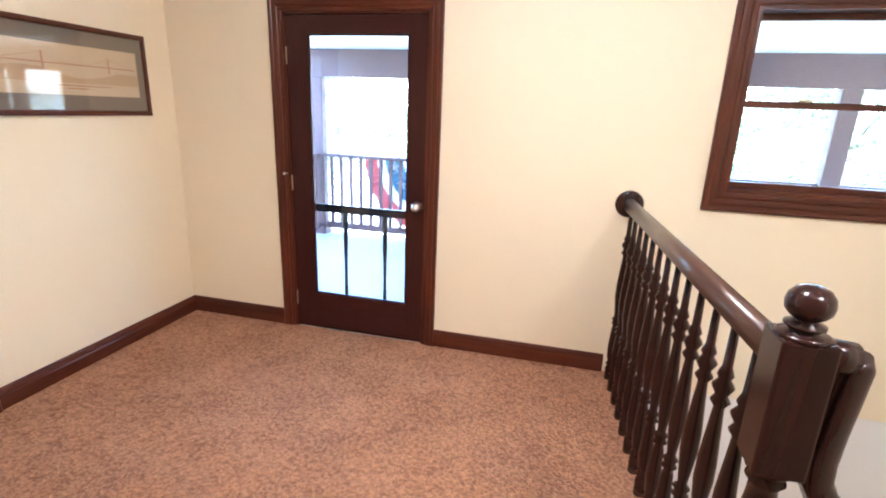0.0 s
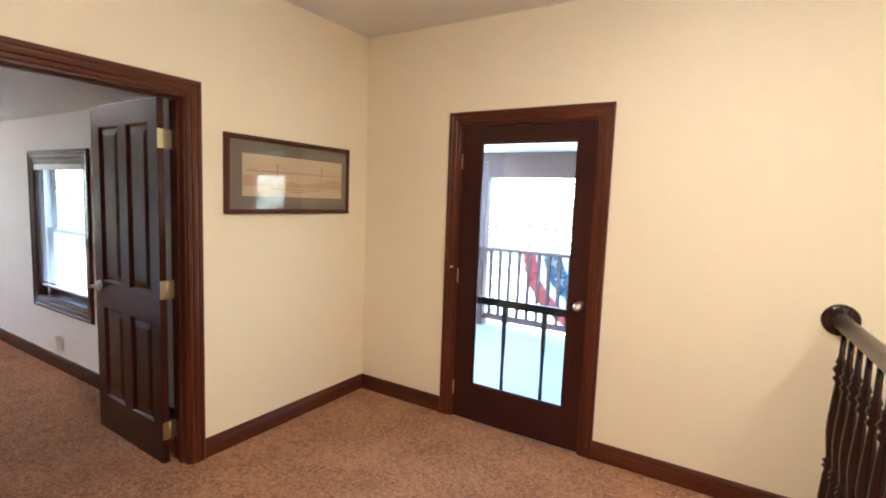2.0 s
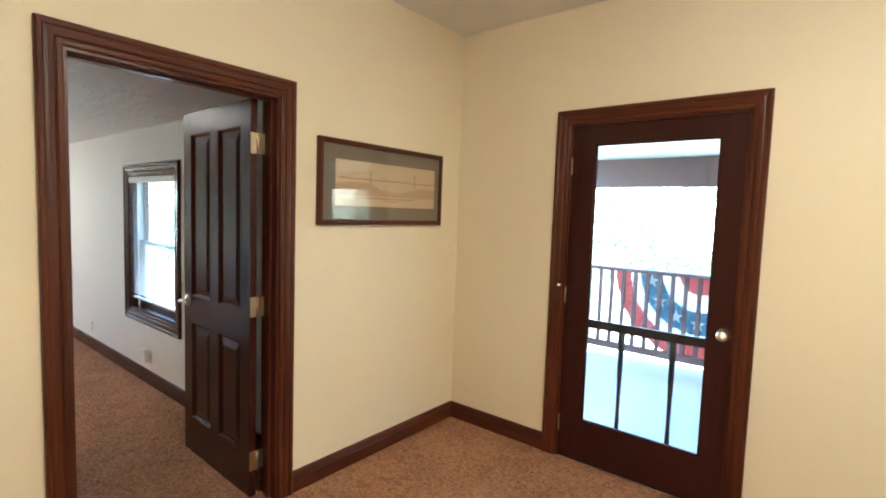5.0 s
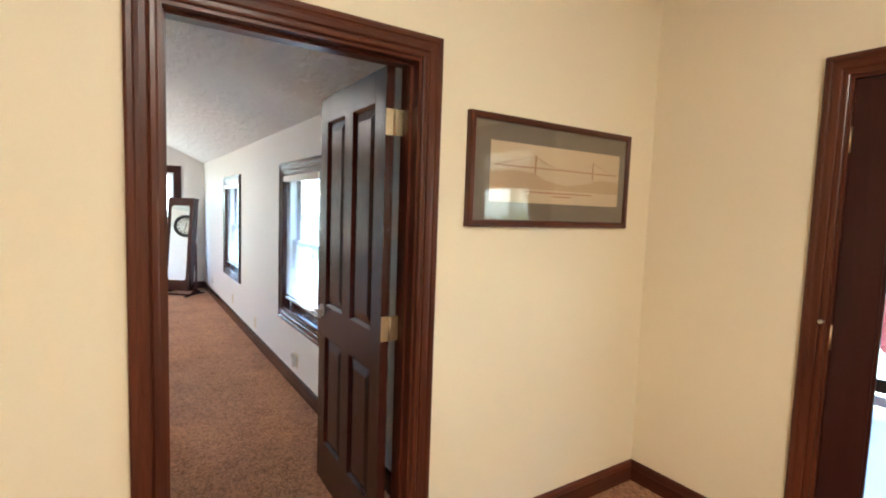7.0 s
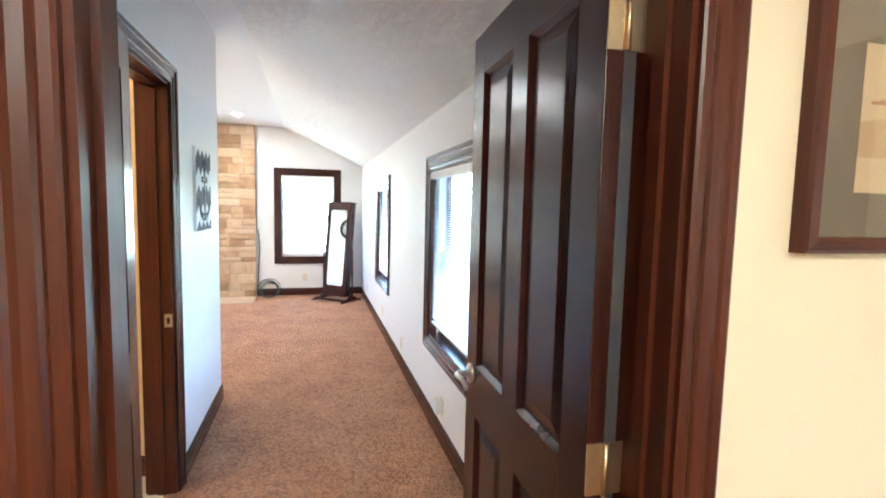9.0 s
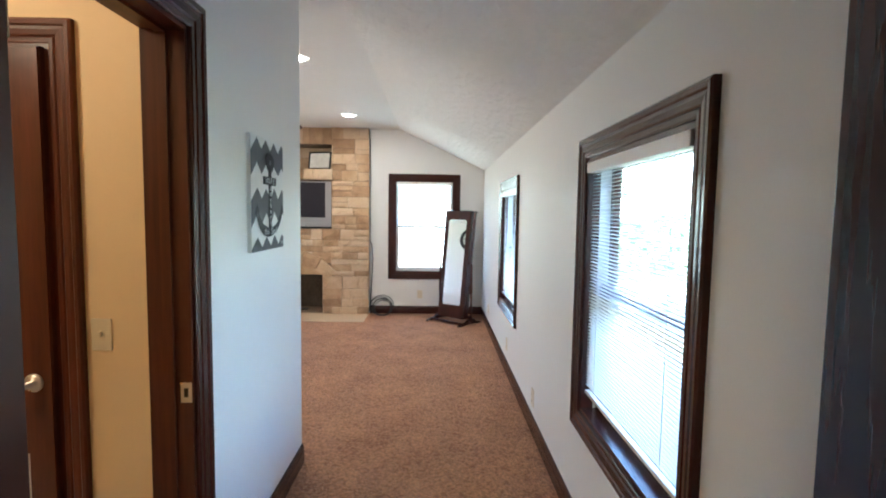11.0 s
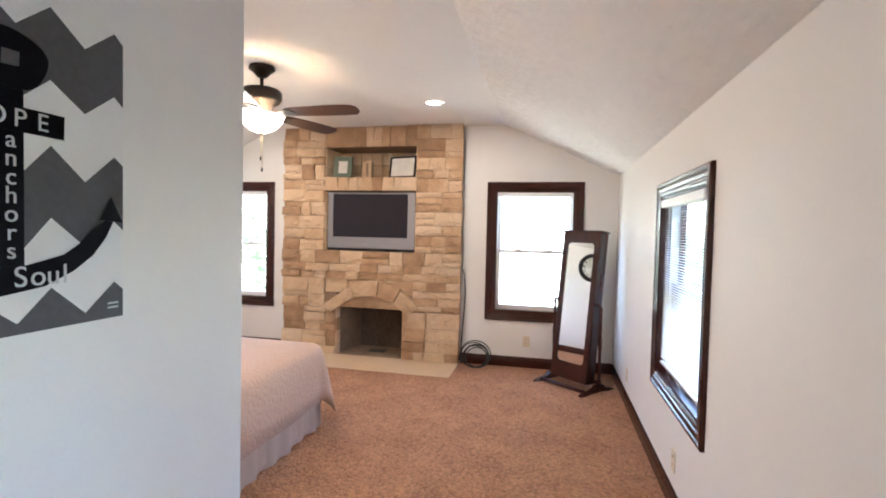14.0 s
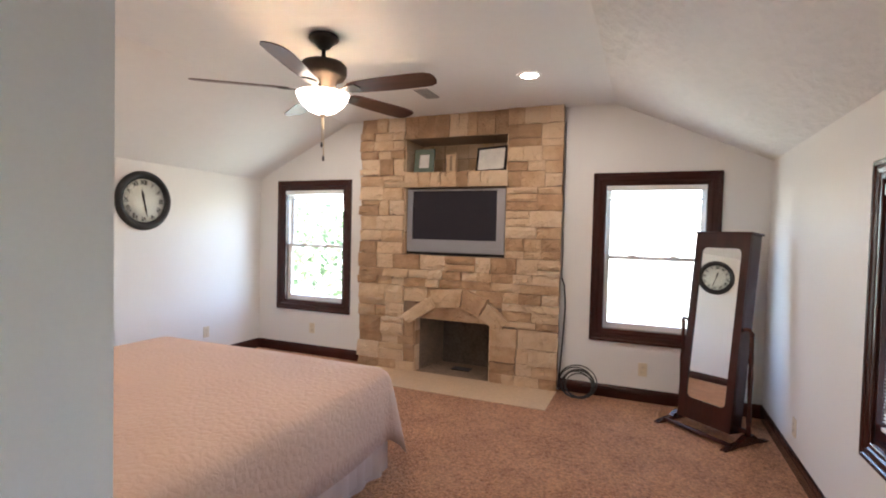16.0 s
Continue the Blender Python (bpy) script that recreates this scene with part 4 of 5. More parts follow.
for y in (QY0 + 0.25, QY0 + 0.62):
    part("bridge_tower", boxed(WEST + 0.0194, WEST + 0.0200, y - 0.004, y + 0.004, deckz - 0.03, deckz + 0.055), PRINT[3], paper)
cable = [(WEST + 0.0198, QY0 + 0.25 + 0.37 * f, deckz + 0.052 - 0.19 * f * (1 - f)) for f in (i / 12 for i in range(13))]
part("bridge_cable", tube(cable, 0.0012, 4), PRINT[3], paper)
for a, b in ((QY0 + 0.04, QY0 + 0.25), (QY1 - 0.06, QY0 + 0.62)):
    part("bridge_cable", tube([(WEST + 0.0198, a, deckz + 0.006), (WEST + 0.0198, b, deckz + 0.052)], 0.0012, 4), PRINT[3], paper)
for z, a, b in ((QZ0 + 0.045, 0.2, 0.62), (QZ0 + 0.03, 0.36, 0.48)):
    part("caption_bar", boxed(WEST + 0.0188, WEST + 0.0193, QY0 + a, QY0 + b, z, z + 0.006), PRINT[3], paper)
cover = part("glass", boxed(WEST + 0.0210, WEST + 0.0230, PY0 + 0.029, PY1 - 0.029, PZ0 + 0.029, PZ1 - 0.029), GLASS, pic)
cover.visible_shadow = False

BULB = glow("lamp_glass", (1.0, 0.86, 0.66), 6.0)
# unseen dome fixtures, added to go with the two assumed lamps
for at in (LANDING_FILL, STAIR_LAMP):
    dome = thing("added_dome_light", "added frosted dome ceiling light, out of view", "ceiling light", group="dome lights", at=(at[0], at[1], TOP))
    part("base", lathe([(0.0, -0.03), (0.15, -0.03), (0.16, -0.015), (0.16, 0.0), (0.0, 0.0)], 24), BRONZE, dome)
    part("shade", lathe([(0.0, -0.115), (0.05, -0.11), (0.1, -0.085), (0.138, -0.05), (0.145, -0.03), (0.0, -0.03)], 24), BULB, dome)

# ---- bedroom ----
def stone_material():
    m, n, l, b = nodes_of("buff_stone")
    info, tc = n.new("ShaderNodeObjectInfo"), n.new("ShaderNodeTexCoord")
    n1, n2 = n.new("ShaderNodeTexNoise"), n.new("ShaderNodeTexNoise")
    n1.inputs["Scale"].default_value, n1.inputs["Detail"].default_value = 7, 6
    n2.inputs["Scale"].default_value, n2.inputs["Detail"].default_value = 45, 6
    l.new(tc.outputs["Object"], n1.inputs["Vector"])
    l.new(tc.outputs["Object"], n2.inputs["Vector"])
    a = n.new("ShaderNodeMath")
    a.operation, a.inputs[1].default_value = "MULTIPLY_ADD", 0.75
    l.new(n1.outputs[0], a.inputs[0])
    l.new(info.outputs["Random"], a.inputs[2])
    ramp = n.new("ShaderNodeValToRGB")
    e = ramp.color_ramp.elements
    e[0].position, e[0].color = 0.15, (0.36, 0.225, 0.125, 1)
    e[1].position, e[1].color = 1.0, (0.70, 0.555, 0.39, 1)
    for p, c in ((0.38, (0.52, 0.34, 0.195, 1)), (0.6, (0.63, 0.46, 0.29, 1)), (0.8, (0.64, 0.48, 0.32, 1))):
        k = e.new(p)
        k.color = c
    sc = n.new("ShaderNodeMapRange")
    sc.inputs["From Min"].default_value, sc.inputs["From Max"].default_value = 0.2, 1.5
    l.new(a.outputs[0], sc.inputs[0])
    l.new(sc.outputs[0], ramp.inputs[0])
    l.new(ramp.outputs[0], b.inputs["Base Color"])
    b.inputs["Roughness"].default_value = 0.9
    bp = n.new("ShaderNodeBump")
    bp.inputs["Strength"].default_value, bp.inputs["Distance"].default_value = 1.0, 0.02
    s = n.new("ShaderNodeMath")
    s.operation = "ADD"
    l.new(n1.outputs[0], s.inputs[0])
    l.new(n2.outputs[0], s.inputs[1])
    l.new(s.outputs[0], bp.inputs["Height"])
    l.new(bp.outputs[0], b.inputs["Normal"])
    return m


STONE = stone_material()
MORTAR = mat("mortar", (0.26, 0.185, 0.125), 0.95, vary=0.2, grain=60, bump=0.6)
HEARTH = mat("hearth_stone", (0.54, 0.385, 0.24), 0.7, vary=0.12, scale=3, grain=40, bump=0.2)
# darker brown than the hearth, for the firebox sides and floor
BROWN_STONE = mat("brown_stone", (0.235, 0.165, 0.11), 0.95, vary=0.3, scale=7, grain=40, bump=0.8)
SOOT = mat("sooty_stone", (0.12, 0.095, 0.07), 0.95, vary=0.4, scale=5, grain=40, bump=0.8)
fireplace = thing("fireplace", "full-height buff ashlar stone fireplace with television recess", "fireplace")
FX = -9.455                 # face of the mortar bed
Y0, Y1 = -1.605, 0.515
NY0, NY1 = -1.095, 0.005
bm = bmesh.new()
put_box(bm, BFAR, FX, Y0, NY0, 0.001, CEIL)
put_box(bm, BFAR, FX, NY1, Y1, 0.001, CEIL)
put_box(bm, BFAR, FX, NY0, NY1, 2.41, CEIL)
put_box(bm, BFAR - 0.33, FX, NY0, NY1, 1.915, 2.07)
put_box(bm, BFAR, FX, NY0, NY1, 0.74, 1.225)
put_box(bm, BFAR, FX, NY0, -0.935, 0.001, 0.74)
put_box(bm, BFAR, FX, -0.13, NY1, 0.001, 0.74)
part("core", bm, MORTAR, fireplace, "mortared core")
bm = bmesh.new()
put_box(bm, -9.9, -9.87, NY0 - 0.04, NY1 + 0.04, 1.18, 2.46)
put_box(bm, -9.87, BFAR, NY0 - 0.04, NY0 - 0.003, 1.18, 2.46)
put_box(bm, -9.87, BFAR, NY1 + 0.003, NY1 + 0.04, 1.18, 2.46)
put_box(bm, -9.87, BFAR, NY0, NY1, 2.41, 2.46)
put_box(bm, -9.87, BFAR, NY0, NY1, 1.18, 1.225)
part("recess_lining", bm, MORTAR, fireplace)
bm = bmesh.new()
put_box(bm, -10.0, -9.96, -0.98, -0.09, 0.0, 0.85)
put_box(bm, -9.96, BFAR, -0.98, -0.09, 0.74, 0.85)
firebox = part("firebox", bm, SOOT, fireplace, "sooty open firebox")
part("side_wall", prism([(-9.96, -0.83), (BFAR, -0.932), (BFAR, -0.98), (-9.96, -0.98)], 0.0, 0.85, "z"), BROWN_STONE, firebox, "dark brown stone side")
part("side_wall", prism([(-9.96, -0.26), (BFAR, -0.135), (BFAR, -0.09), (-9.96, -0.09)], 0.0, 0.85, "z"), BROWN_STONE, firebox, "dark brown stone side")
part("fire_floor", boxed(-9.96, FX, -0.94, -0.12, -0.02, 0.016), BROWN_STONE, firebox, "ash-grey fire floor")
part("ash_dump", boxed(-9.80, -9.68, -0.62, -0.42, 0.016, 0.024, bevel=0.003), BLACK, firebox, "black ash dump lid")
srnd = random.Random(21)


def stone(corners, proud, jitter=0.006):
    """One split-faced stone from its four corners (y, z), anticlockwise, standing proud of the bed."""
    bm = bmesh.new()
    nu, nv = 4, 3
    p = [Vector(c) for c in corners]
    seed = srnd.uniform(0, 50)
    lean = srnd.uniform(-0.01, 0.01)
    grid = []
    for j in range(nv + 1):
        row = []
        for i in range(nu + 1):
            u, v = i / nu, j / nv
            q = (p[0] * (1 - u) + p[1] * u) * (1 - v) + (p[3] * (1 - u) + p[2] * u) * v
            rim = i in (0, nu) or j in (0, nv)
            rough = 0.013 * noise.noise(Vector((q.x * 11 + seed, q.y * 13, seed))) + 0.006 * noise.noise(Vector((q.x * 37, q.y * 37 + seed, 0)))
            wob = (srnd.uniform(-jitter, jitter) * 0.5, srnd.uniform(-jitter, jitter) * 0.5)
            row.append(bm.verts.new((FX + proud + rough + lean * (v - 0.5) * 2 - (0.007 + srnd.uniform(0, 0.005) if rim else 0), q.x + wob[0] * 0.6, q.y + wob[1] * 0.6)))
        grid.append(row)
    for j in range(nv):
        for i in range(nu):
            bm.faces.new((grid[j][i], grid[j][i + 1], grid[j + 1][i + 1], grid[j + 1][i]))
    edge = grid[0] + [r[nu] for r in grid[1:]] + grid[nv][-2::-1] + [r[0] for r in grid[-2:0:-1]]
    back = [bm.verts.new((FX - 0.004, e.co.y, e.co.z)) for e in edge]
    for i in range(len(edge)):
        k = (i + 1) % len(edge)
        bm.faces.new((edge[i], edge[k], back[k], back[i]))
    return part("stone", bm, STONE, fireplace)


GAP = 0.0028


def rect(y0, y1, z0, z1, proud=None):
    y0 -= srnd.uniform(0, 0.024) if y0 == Y0 else 0
    y1 += srnd.uniform(0, 0.016) if y1 == Y1 else 0
    stone([(y0 + GAP, z0 + GAP), (y1 - GAP, z0 + GAP), (y1 - GAP, z1 - GAP), (y0 + GAP, z1 - GAP)], proud or srnd.uniform(0.016, 0.056))


def ashlar(y0, y1, z0, z1, most=(0.33, 0.19), least=(0.12, 0.06)):
    """Random broken ashlar: a rectangle split again and again until its pieces are stone-sized."""
    w, h = y1 - y0, z1 - z0
    wide, tall = w > most[0], h > most[1]
    if not (wide or tall) and (w < 0.2 or h < 0.11 or srnd.random() < 0.62):
        rect(y0, y1, z0, z1)
        return
    upright = w / most[0] > h / most[1] * srnd.uniform(0.7, 1.5)
    if upright and w > 2 * least[0]:
        k = y0 + min(max(w * srnd.uniform(0.3, 0.7), least[0]), w - least[0])
        ashlar(y0, k, z0, z1, most, least)
        ashlar(k, y1, z0, z1, most, least)
    elif h > 2 * least[1]:
        k = z0 + min(max(h * srnd.uniform(0.3, 0.7), least[1]), h - least[1])
        ashlar(y0, y1, z0, k, most, least)
        ashlar(y0, y1, k, z1, most, least)
    else:
        rect(y0, y1, z0, z1)


ashlar(Y0, NY0, 1.225, CEIL)
ashlar(NY1, Y1, 1.225, CEIL)
for lo, hi in ((2.41, CEIL), (1.915, 2.07)):     # upright stones over the recesses
    y = NY0
    while y < NY1 - 1e-4:
        dy = srnd.uniform(0.09, 0.19)
        if NY1 - (y + dy) < 0.08:
            dy = NY1 - y
        rect(y, y + dy, lo, hi, srnd.uniform(0.02, 0.035))
        y += dy
rows = [(0.90, 0.985), (0.985, 1.075), (1.075, 1.225)]
for lo, hi in rows:
    ashlar(Y0 - (0.025 if hi > 1.2 else 0), Y1, lo, hi, (0.36, 0.16), (0.15, 0.05))
ashlar(Y0, NY0 + 0.02, 0.56, 0.90)
ashlar(NY1 - 0.02, Y1, 0.56, 0.90, (0.36, 0.15))
ashlar(Y0, -0.94, 0.0, 0.56)
ashlar(-0.125, Y1, 0.0, 0.56)
for k in range(4):                               # spandrel behind the arch
    y = NY0 + 0.02 + (NY1 - NY0 - 0.04) * k / 4
    rect(y, y + (NY1 - NY0 - 0.04) / 4, 0.74, 0.90, 0.02)
AC, AR = (-0.52, 0.125), 0.605
cuts = [-50, -17, 9, 29, 50]
for a, b in zip(cuts, cuts[1:]):
    a, b = radians(a + 0.5), radians(b - 0.5)
    t = 0.16 + srnd.uniform(-0.035, 0.035)
    stone([(AC[0] + AR * math.sin(a), AC[1] + AR * math.cos(a)), (AC[0] + AR * math.sin(b), AC[1] + AR * math.cos(b)),
           (AC[0] + (AR + t) * math.sin(b), AC[1] + (AR + t) * math.cos(b)), (AC[0] + (AR + t) * math.sin(a), AC[1] + (AR + t) * math.cos(a))], 0.088, jitter=0.012)
lint = [(-0.935, 0.575), (-0.13, 0.575), (-0.13, 0.60)] + [(AC[0] + 0.6 * math.sin(radians(q)), AC[1] + 0.6 * math.cos(radians(q))) for q in range(40, -41, -8)] + [(-0.935, 0.60)]
part("lintel", prism(lint, FX - 0.05, FX + 0.012, "x"), STONE, fireplace, "shallow arched lintel stone")
# stones lining the recess
for z0, z1, n in ((2.07, 2.41, 8), (1.225, 1.915, 5)):
    for i in range(n):
        y0, y1 = NY0 + (NY1 - NY0) * i / n, NY0 + (NY1 - NY0) * (i + 1) / n
        for lo, hi in ((z0, z0 + (z1 - z0) * 0.55), (z0 + (z1 - z0) * 0.55, z1)):
            part("stone", boxed(-9.872, -9.86 + srnd.uniform(0, 0.012), y0 + 0.003, y1 - 0.003, lo + 0.003, hi - 0.003), STONE, fireplace)
    for y0, y1 in ((NY0 - 0.004, NY0 + 0.012), (NY1 - 0.012, NY1 + 0.004)):
        for i in range(3):
            lo, hi = z0 + (z1 - z0) * i / 3, z0 + (z1 - z0) * (i + 1) / 3
            part("stone", boxed(-9.855, FX - 0.002, y0, y1, lo + 0.003, hi - 0.003), STONE, fireplace)
for y0, y1 in ((-0.943, -0.928), (-0.137, -0.122)):
    for i in range(4):
        part("stone", boxed(BFAR - 0.02, FX + 0.004, y0, y1, 0.145 * i + 0.002, 0.145 * i + 0.142), STONE, fireplace)
structure("hearth", boxed(FX, -8.91, Y0 + 0.02, 0.525, 0.001, 0.019, bevel=0.003), HEARTH, "pale smooth stone hearth slab level with the carpet", "hearth")

# television
SILVER = mat("silver_plastic", (0.27, 0.27, 0.29), 0.4, 0.3, vary=0.04)
SCREEN = mat("dark_screen", (0.022, 0.02, 0.028), 0.6, vary=0.0, spec=0.2)
tv = thing("television", "silver-framed flat television, switched off, in the stone recess", "television", at=(-9.5, -0.52, 1.225))
# black case, widened past the bezel to stand in for the shaded gap
part("cabinet", boxed(-0.16, 0.0, -0.565, 0.515, 0.008, 0.68, bevel=0.006), BLACK, tv)
part("bezel", wall_boxes("y", -0.55, 0.50, 0.0, 0.02, 0.03, 0.672, [(-0.488, 0.417, 0.16, 0.655)]), SILVER, tv, "silver bezel")
part("screen", boxed(0.0, 0.008, -0.488, 0.417, 0.16, 0.655), SCREEN, tv, "dark blank screen")
part("speaker_strip", boxed(0.02, 0.026, -0.535, 0.485, 0.04, 0.085, bevel=0.003), SILVER, tv)
part("foot", boxed(-0.13, -0.03, -0.3, 0.3, 0.0, 0.013), BLACK, tv)

# on the shelf above
SHELF = 2.07
PHOTO = mat("photo_paper", (0.62, 0.60, 0.55), 0.4, vary=0.15, scale=14)
GREEN = mat("green_frame", (0.11, 0.15, 0.11), 0.6, vary=0.15)


def photo_frame(label, y, w, h, border, material, x=-9.56, lean=8, inner=None, turn=0):
    root = thing("photo_frame", label, "photo frame", at=(x, y, SHELF))
    root.matrix_world = pose(x, y, SHELF, 0, -lean, turn)
    part("frame_border", wall_boxes("y", -w / 2, w / 2, 0.0, 0.018, 0.0, h, [(-w / 2 + border, w / 2 - border, border, h - border)]), material, root)
    part("picture", boxed(0.002, 0.01, -w / 2 + border, w / 2 - border, border, h - border), inner or PHOTO, root)


photo_frame("small grey-green frame with a pale picture on the stone shelf", -0.93, 0.225, 0.255, 0.055, GREEN)
photo_frame("black framed certificate leaning on the stone shelf", -0.2, 0.35, 0.25, 0.02, BLACK, turn=-16)
book = thing("candle_block", "carved buff stone block on the stone shelf", "ornament", at=(-9.58, -0.62, SHELF))
part("block", boxed(-0.035, 0.035, -0.05, 0.05, 0.0, 0.19, bevel=0.006), HEARTH, book)
part("front", boxed(0.035, 0.041, -0.012, 0.012, 0.02, 0.17), MORTAR, book)

# ceiling fan
BLADE = wood("fan_blade_wood", (0.035, 0.010, 0.006), (0.10, 0.03, 0.016), "x", 0.3, coat=0.4)
BOWL = glow("fan_bowl_glass", (1.0, 0.86, 0.66), 0.45)
fan = thing("ceiling_fan", "bronze five-blade ceiling fan with lit frosted bowl", "ceiling fan", at=(FAN[0], FAN[1], CEIL))
part("canopy", lathe([(0.0, 0.0), (0.084, 0.0), (0.09, -0.008), (0.092, -0.022), (0.084, -0.032), (0.07, -0.038), (0.05, -0.06), (0.034, -0.078), (0.02, -0.085), (0.0, -0.085)], 28), BRONZE, fan)
part("downrod", lathe([(0.0, -0.08), (0.0125, -0.08), (0.0125, -0.15), (0.022, -0.152), (0.022, -0.17), (0.0, -0.17)], 14), BRONZE, fan)
part("motor", lathe([(0.0, -0.15), (0.05, -0.155), (0.125, -0.168), (0.142, -0.188), (0.142, -0.235), (0.125, -0.262), (0.085, -0.275), (0.07, -0.34), (0.0, -0.345)], 32), BRONZE, fan)
part("fitter", lathe([(0.0, -0.345), (0.05, -0.345), (0.055, -0.352), (0.05, -0.36), (0.0, -0.36)], 28), BRASS, fan)
bowl = part("light_bowl", lathe([(0.0, -0.484), (0.035, -0.48), (0.085, -0.46), (0.125, -0.425), (0.15, -0.388), (0.162, -0.356), (0.156, -0.356), (0.12, -0.42), (0.08, -0.453), (0.0, -0.476)], 32), BOWL, fan, "frosted glass light bowl")
bowl.visible_shadow = False
part("finial", lathe([(0.0, -0.502), (0.008, -0.498), (0.012, -0.49), (0.02, -0.482), (0.018, -0.474), (0.0, -0.474)], 14), BRASS, fan)
for dx, end in ((0.006, -0.65), (-0.012, -0.73)):
    ch = part("pull_chain", tube([(dx, 0, -0.5), (dx, 0.002, end)], 0.0022, 6), BRASS, fan)
    part("chain_pull", lathe([(0.0, end - 0.035), (0.006, end - 0.03), (0.007, end - 0.012), (0.003, end), (0.0, end)], 10, at=(dx, 0, 0)), BLACK, ch)
bm = bmesh.new()
rim = [(0.20, -0.05), (0.26, -0.062), (0.45, -0.073), (0.62, -0.076), (0.71, -0.07), (0.745, -0.05), (0.757, -0.02), (0.757, 0.02), (0.745, 0.05), (0.71, 0.07), (0.62, 0.076), (0.45, 0.073), (0.26, 0.062), (0.20, 0.05)]
prism(rim, -0.003, 0.003, "z", bm)
blade_mesh = None
for i in range(5):
    ang = 49 + 72 * i
    c, s = math.cos(radians(ang)), math.sin(radians(ang))
    d = Vector((-0.389 * c - 0.921 * s, 0.921 * c - 0.389 * s, 0))
    turn = math.degrees(math.atan2(d.y, d.x))
    if blade_mesh is None:
        bl = part("blade", bm, BLADE, fan, "mahogany coloured blade")
        blade_mesh = bl.data
        arm = bmesh.new()
        prism([(0.06, -0.016), (0.13, -0.012), (0.19, -0.04), (0.25, -0.045), (0.27, 0.0), (0.25, 0.045), (0.19, 0.04), (0.13, 0.012), (0.06, 0.016)], -0.009, -0.003, "z", arm)
        ir = part("blade_iron", arm, BRONZE, bl, "bronze blade bracket")
        iron_mesh = ir.data
    else:
        bl = new("blade", blade_mesh)
        bl.parent = fan
        ir = new("blade_iron", iron_mesh)
        ir.parent = bl
    bl.matrix_local = pose(0, 0, -0.335, 0, 0, turn) @ pose(0, 0, 0, -12, 0, 0)

# recessed lamps and vent
POT_GLOW = glow("downlight_glass", (1.0, 0.93, 0.82), 3.0)
for p in POTS:
    d = thing("downlight", "white trimmed recessed ceiling light, switched on", "downlight", group="recessed lights", at=(p[0], p[1], CEIL))
    part("trim_ring", lathe([(0.062, -0.001), (0.068, -0.008), (0.09, -0.006), (0.094, -0.001)], 28, caps=False), WHITE_PLASTIC, d)
    part("lens", lathe([(0.0, -0.004), (0.066, -0.004), (0.066, -0.001), (0.0, -0.001)], 28), POT_GLOW, d)
vent = thing("ceiling_vent", "white slatted ceiling register", "vent", at=(-8.72, -0.52, CEIL))
part("rim", wall_boxes("x", -0.16, 0.16, -0.08, 0.08, -0.006, -0.001, []), WHITE_PLASTIC, vent)
# dark strips laid on the plate for the shaded gaps between slats
for i in range(6):
    part("louvre", boxed(-0.14, 0.14, -0.062 + 0.022 * i, -0.05 + 0.022 * i, -0.01, -0.006), mat("vent_slot", (0.2, 0.2, 0.2), 0.6) if i == 0 else bpy.data.materials["vent_slot"], vent)

# bed


def quilt_material():
    m, n, l, b = nodes_of("blush_quilt")
    tc = n.new("ShaderNodeTexCoord")
    nz = n.new("ShaderNodeTexNoise")
    nz.inputs["Scale"].default_value, nz.inputs["Detail"].default_value = 2.5, 3
    l.new(tc.outputs["Object"], nz.inputs["Vector"])
    stitch, pucker = n.new("ShaderNodeTexVoronoi"), n.new("ShaderNodeTexNoise")
    stitch.feature = "DISTANCE_TO_EDGE"
    stitch.inputs["Scale"].default_value = 24
    pucker.inputs["Scale"].default_value, pucker.inputs["Detail"].default_value, pucker.inputs["Distortion"].default_value = 48, 3, 1.2
    l.new(tc.outputs["Object"], stitch.inputs["Vector"])
    l.new(tc.outputs["Object"], pucker.inputs["Vector"])
    s2 = n.new("ShaderNodeMath")
    s2.operation, s2.inputs[1].default_value = "MULTIPLY_ADD", 1.6
    l.new(stitch.outputs["Distance"], s2.inputs[0])
    l.new(pucker.outputs[0], s2.inputs[2])
    ramp = n.new("ShaderNodeValToRGB")
    ramp.color_ramp.elements[0].color, ramp.color_ramp.elements[1].color = (0.45, 0.285, 0.195, 1), (0.53, 0.35, 0.25, 1)
    l.new(nz.outputs[0], ramp.inputs[0])
    l.new(ramp.outputs[0], b.inputs["Base Color"])
    b.inputs["Roughness"].default_value, b.inputs["Sheen Weight"].default_value = 0.85, 0.2
    bp = n.new("ShaderNodeBump")
    bp.inputs["Strength"].default_value, bp.inputs["Distance"].default_value = 0.38, 0.008
    l.new(s2.outputs[0], bp.inputs["Height"])
    l.new(bp.outputs[0], b.inputs["Normal"])
    return m


QUILT = quilt_material()
SKIRT = mat("skirt_cloth", (0.52, 0.395, 0.32), 0.85, vary=0.06, scale=6, grain=150, bump=0.2)
BX0, BX1, BY0, BY1, BTOP = -7.54, -5.33, -2.12, -0.12, 0.64
bed = thing("bed", "king-size bed made up with a quilted blush bedspread", "bed")


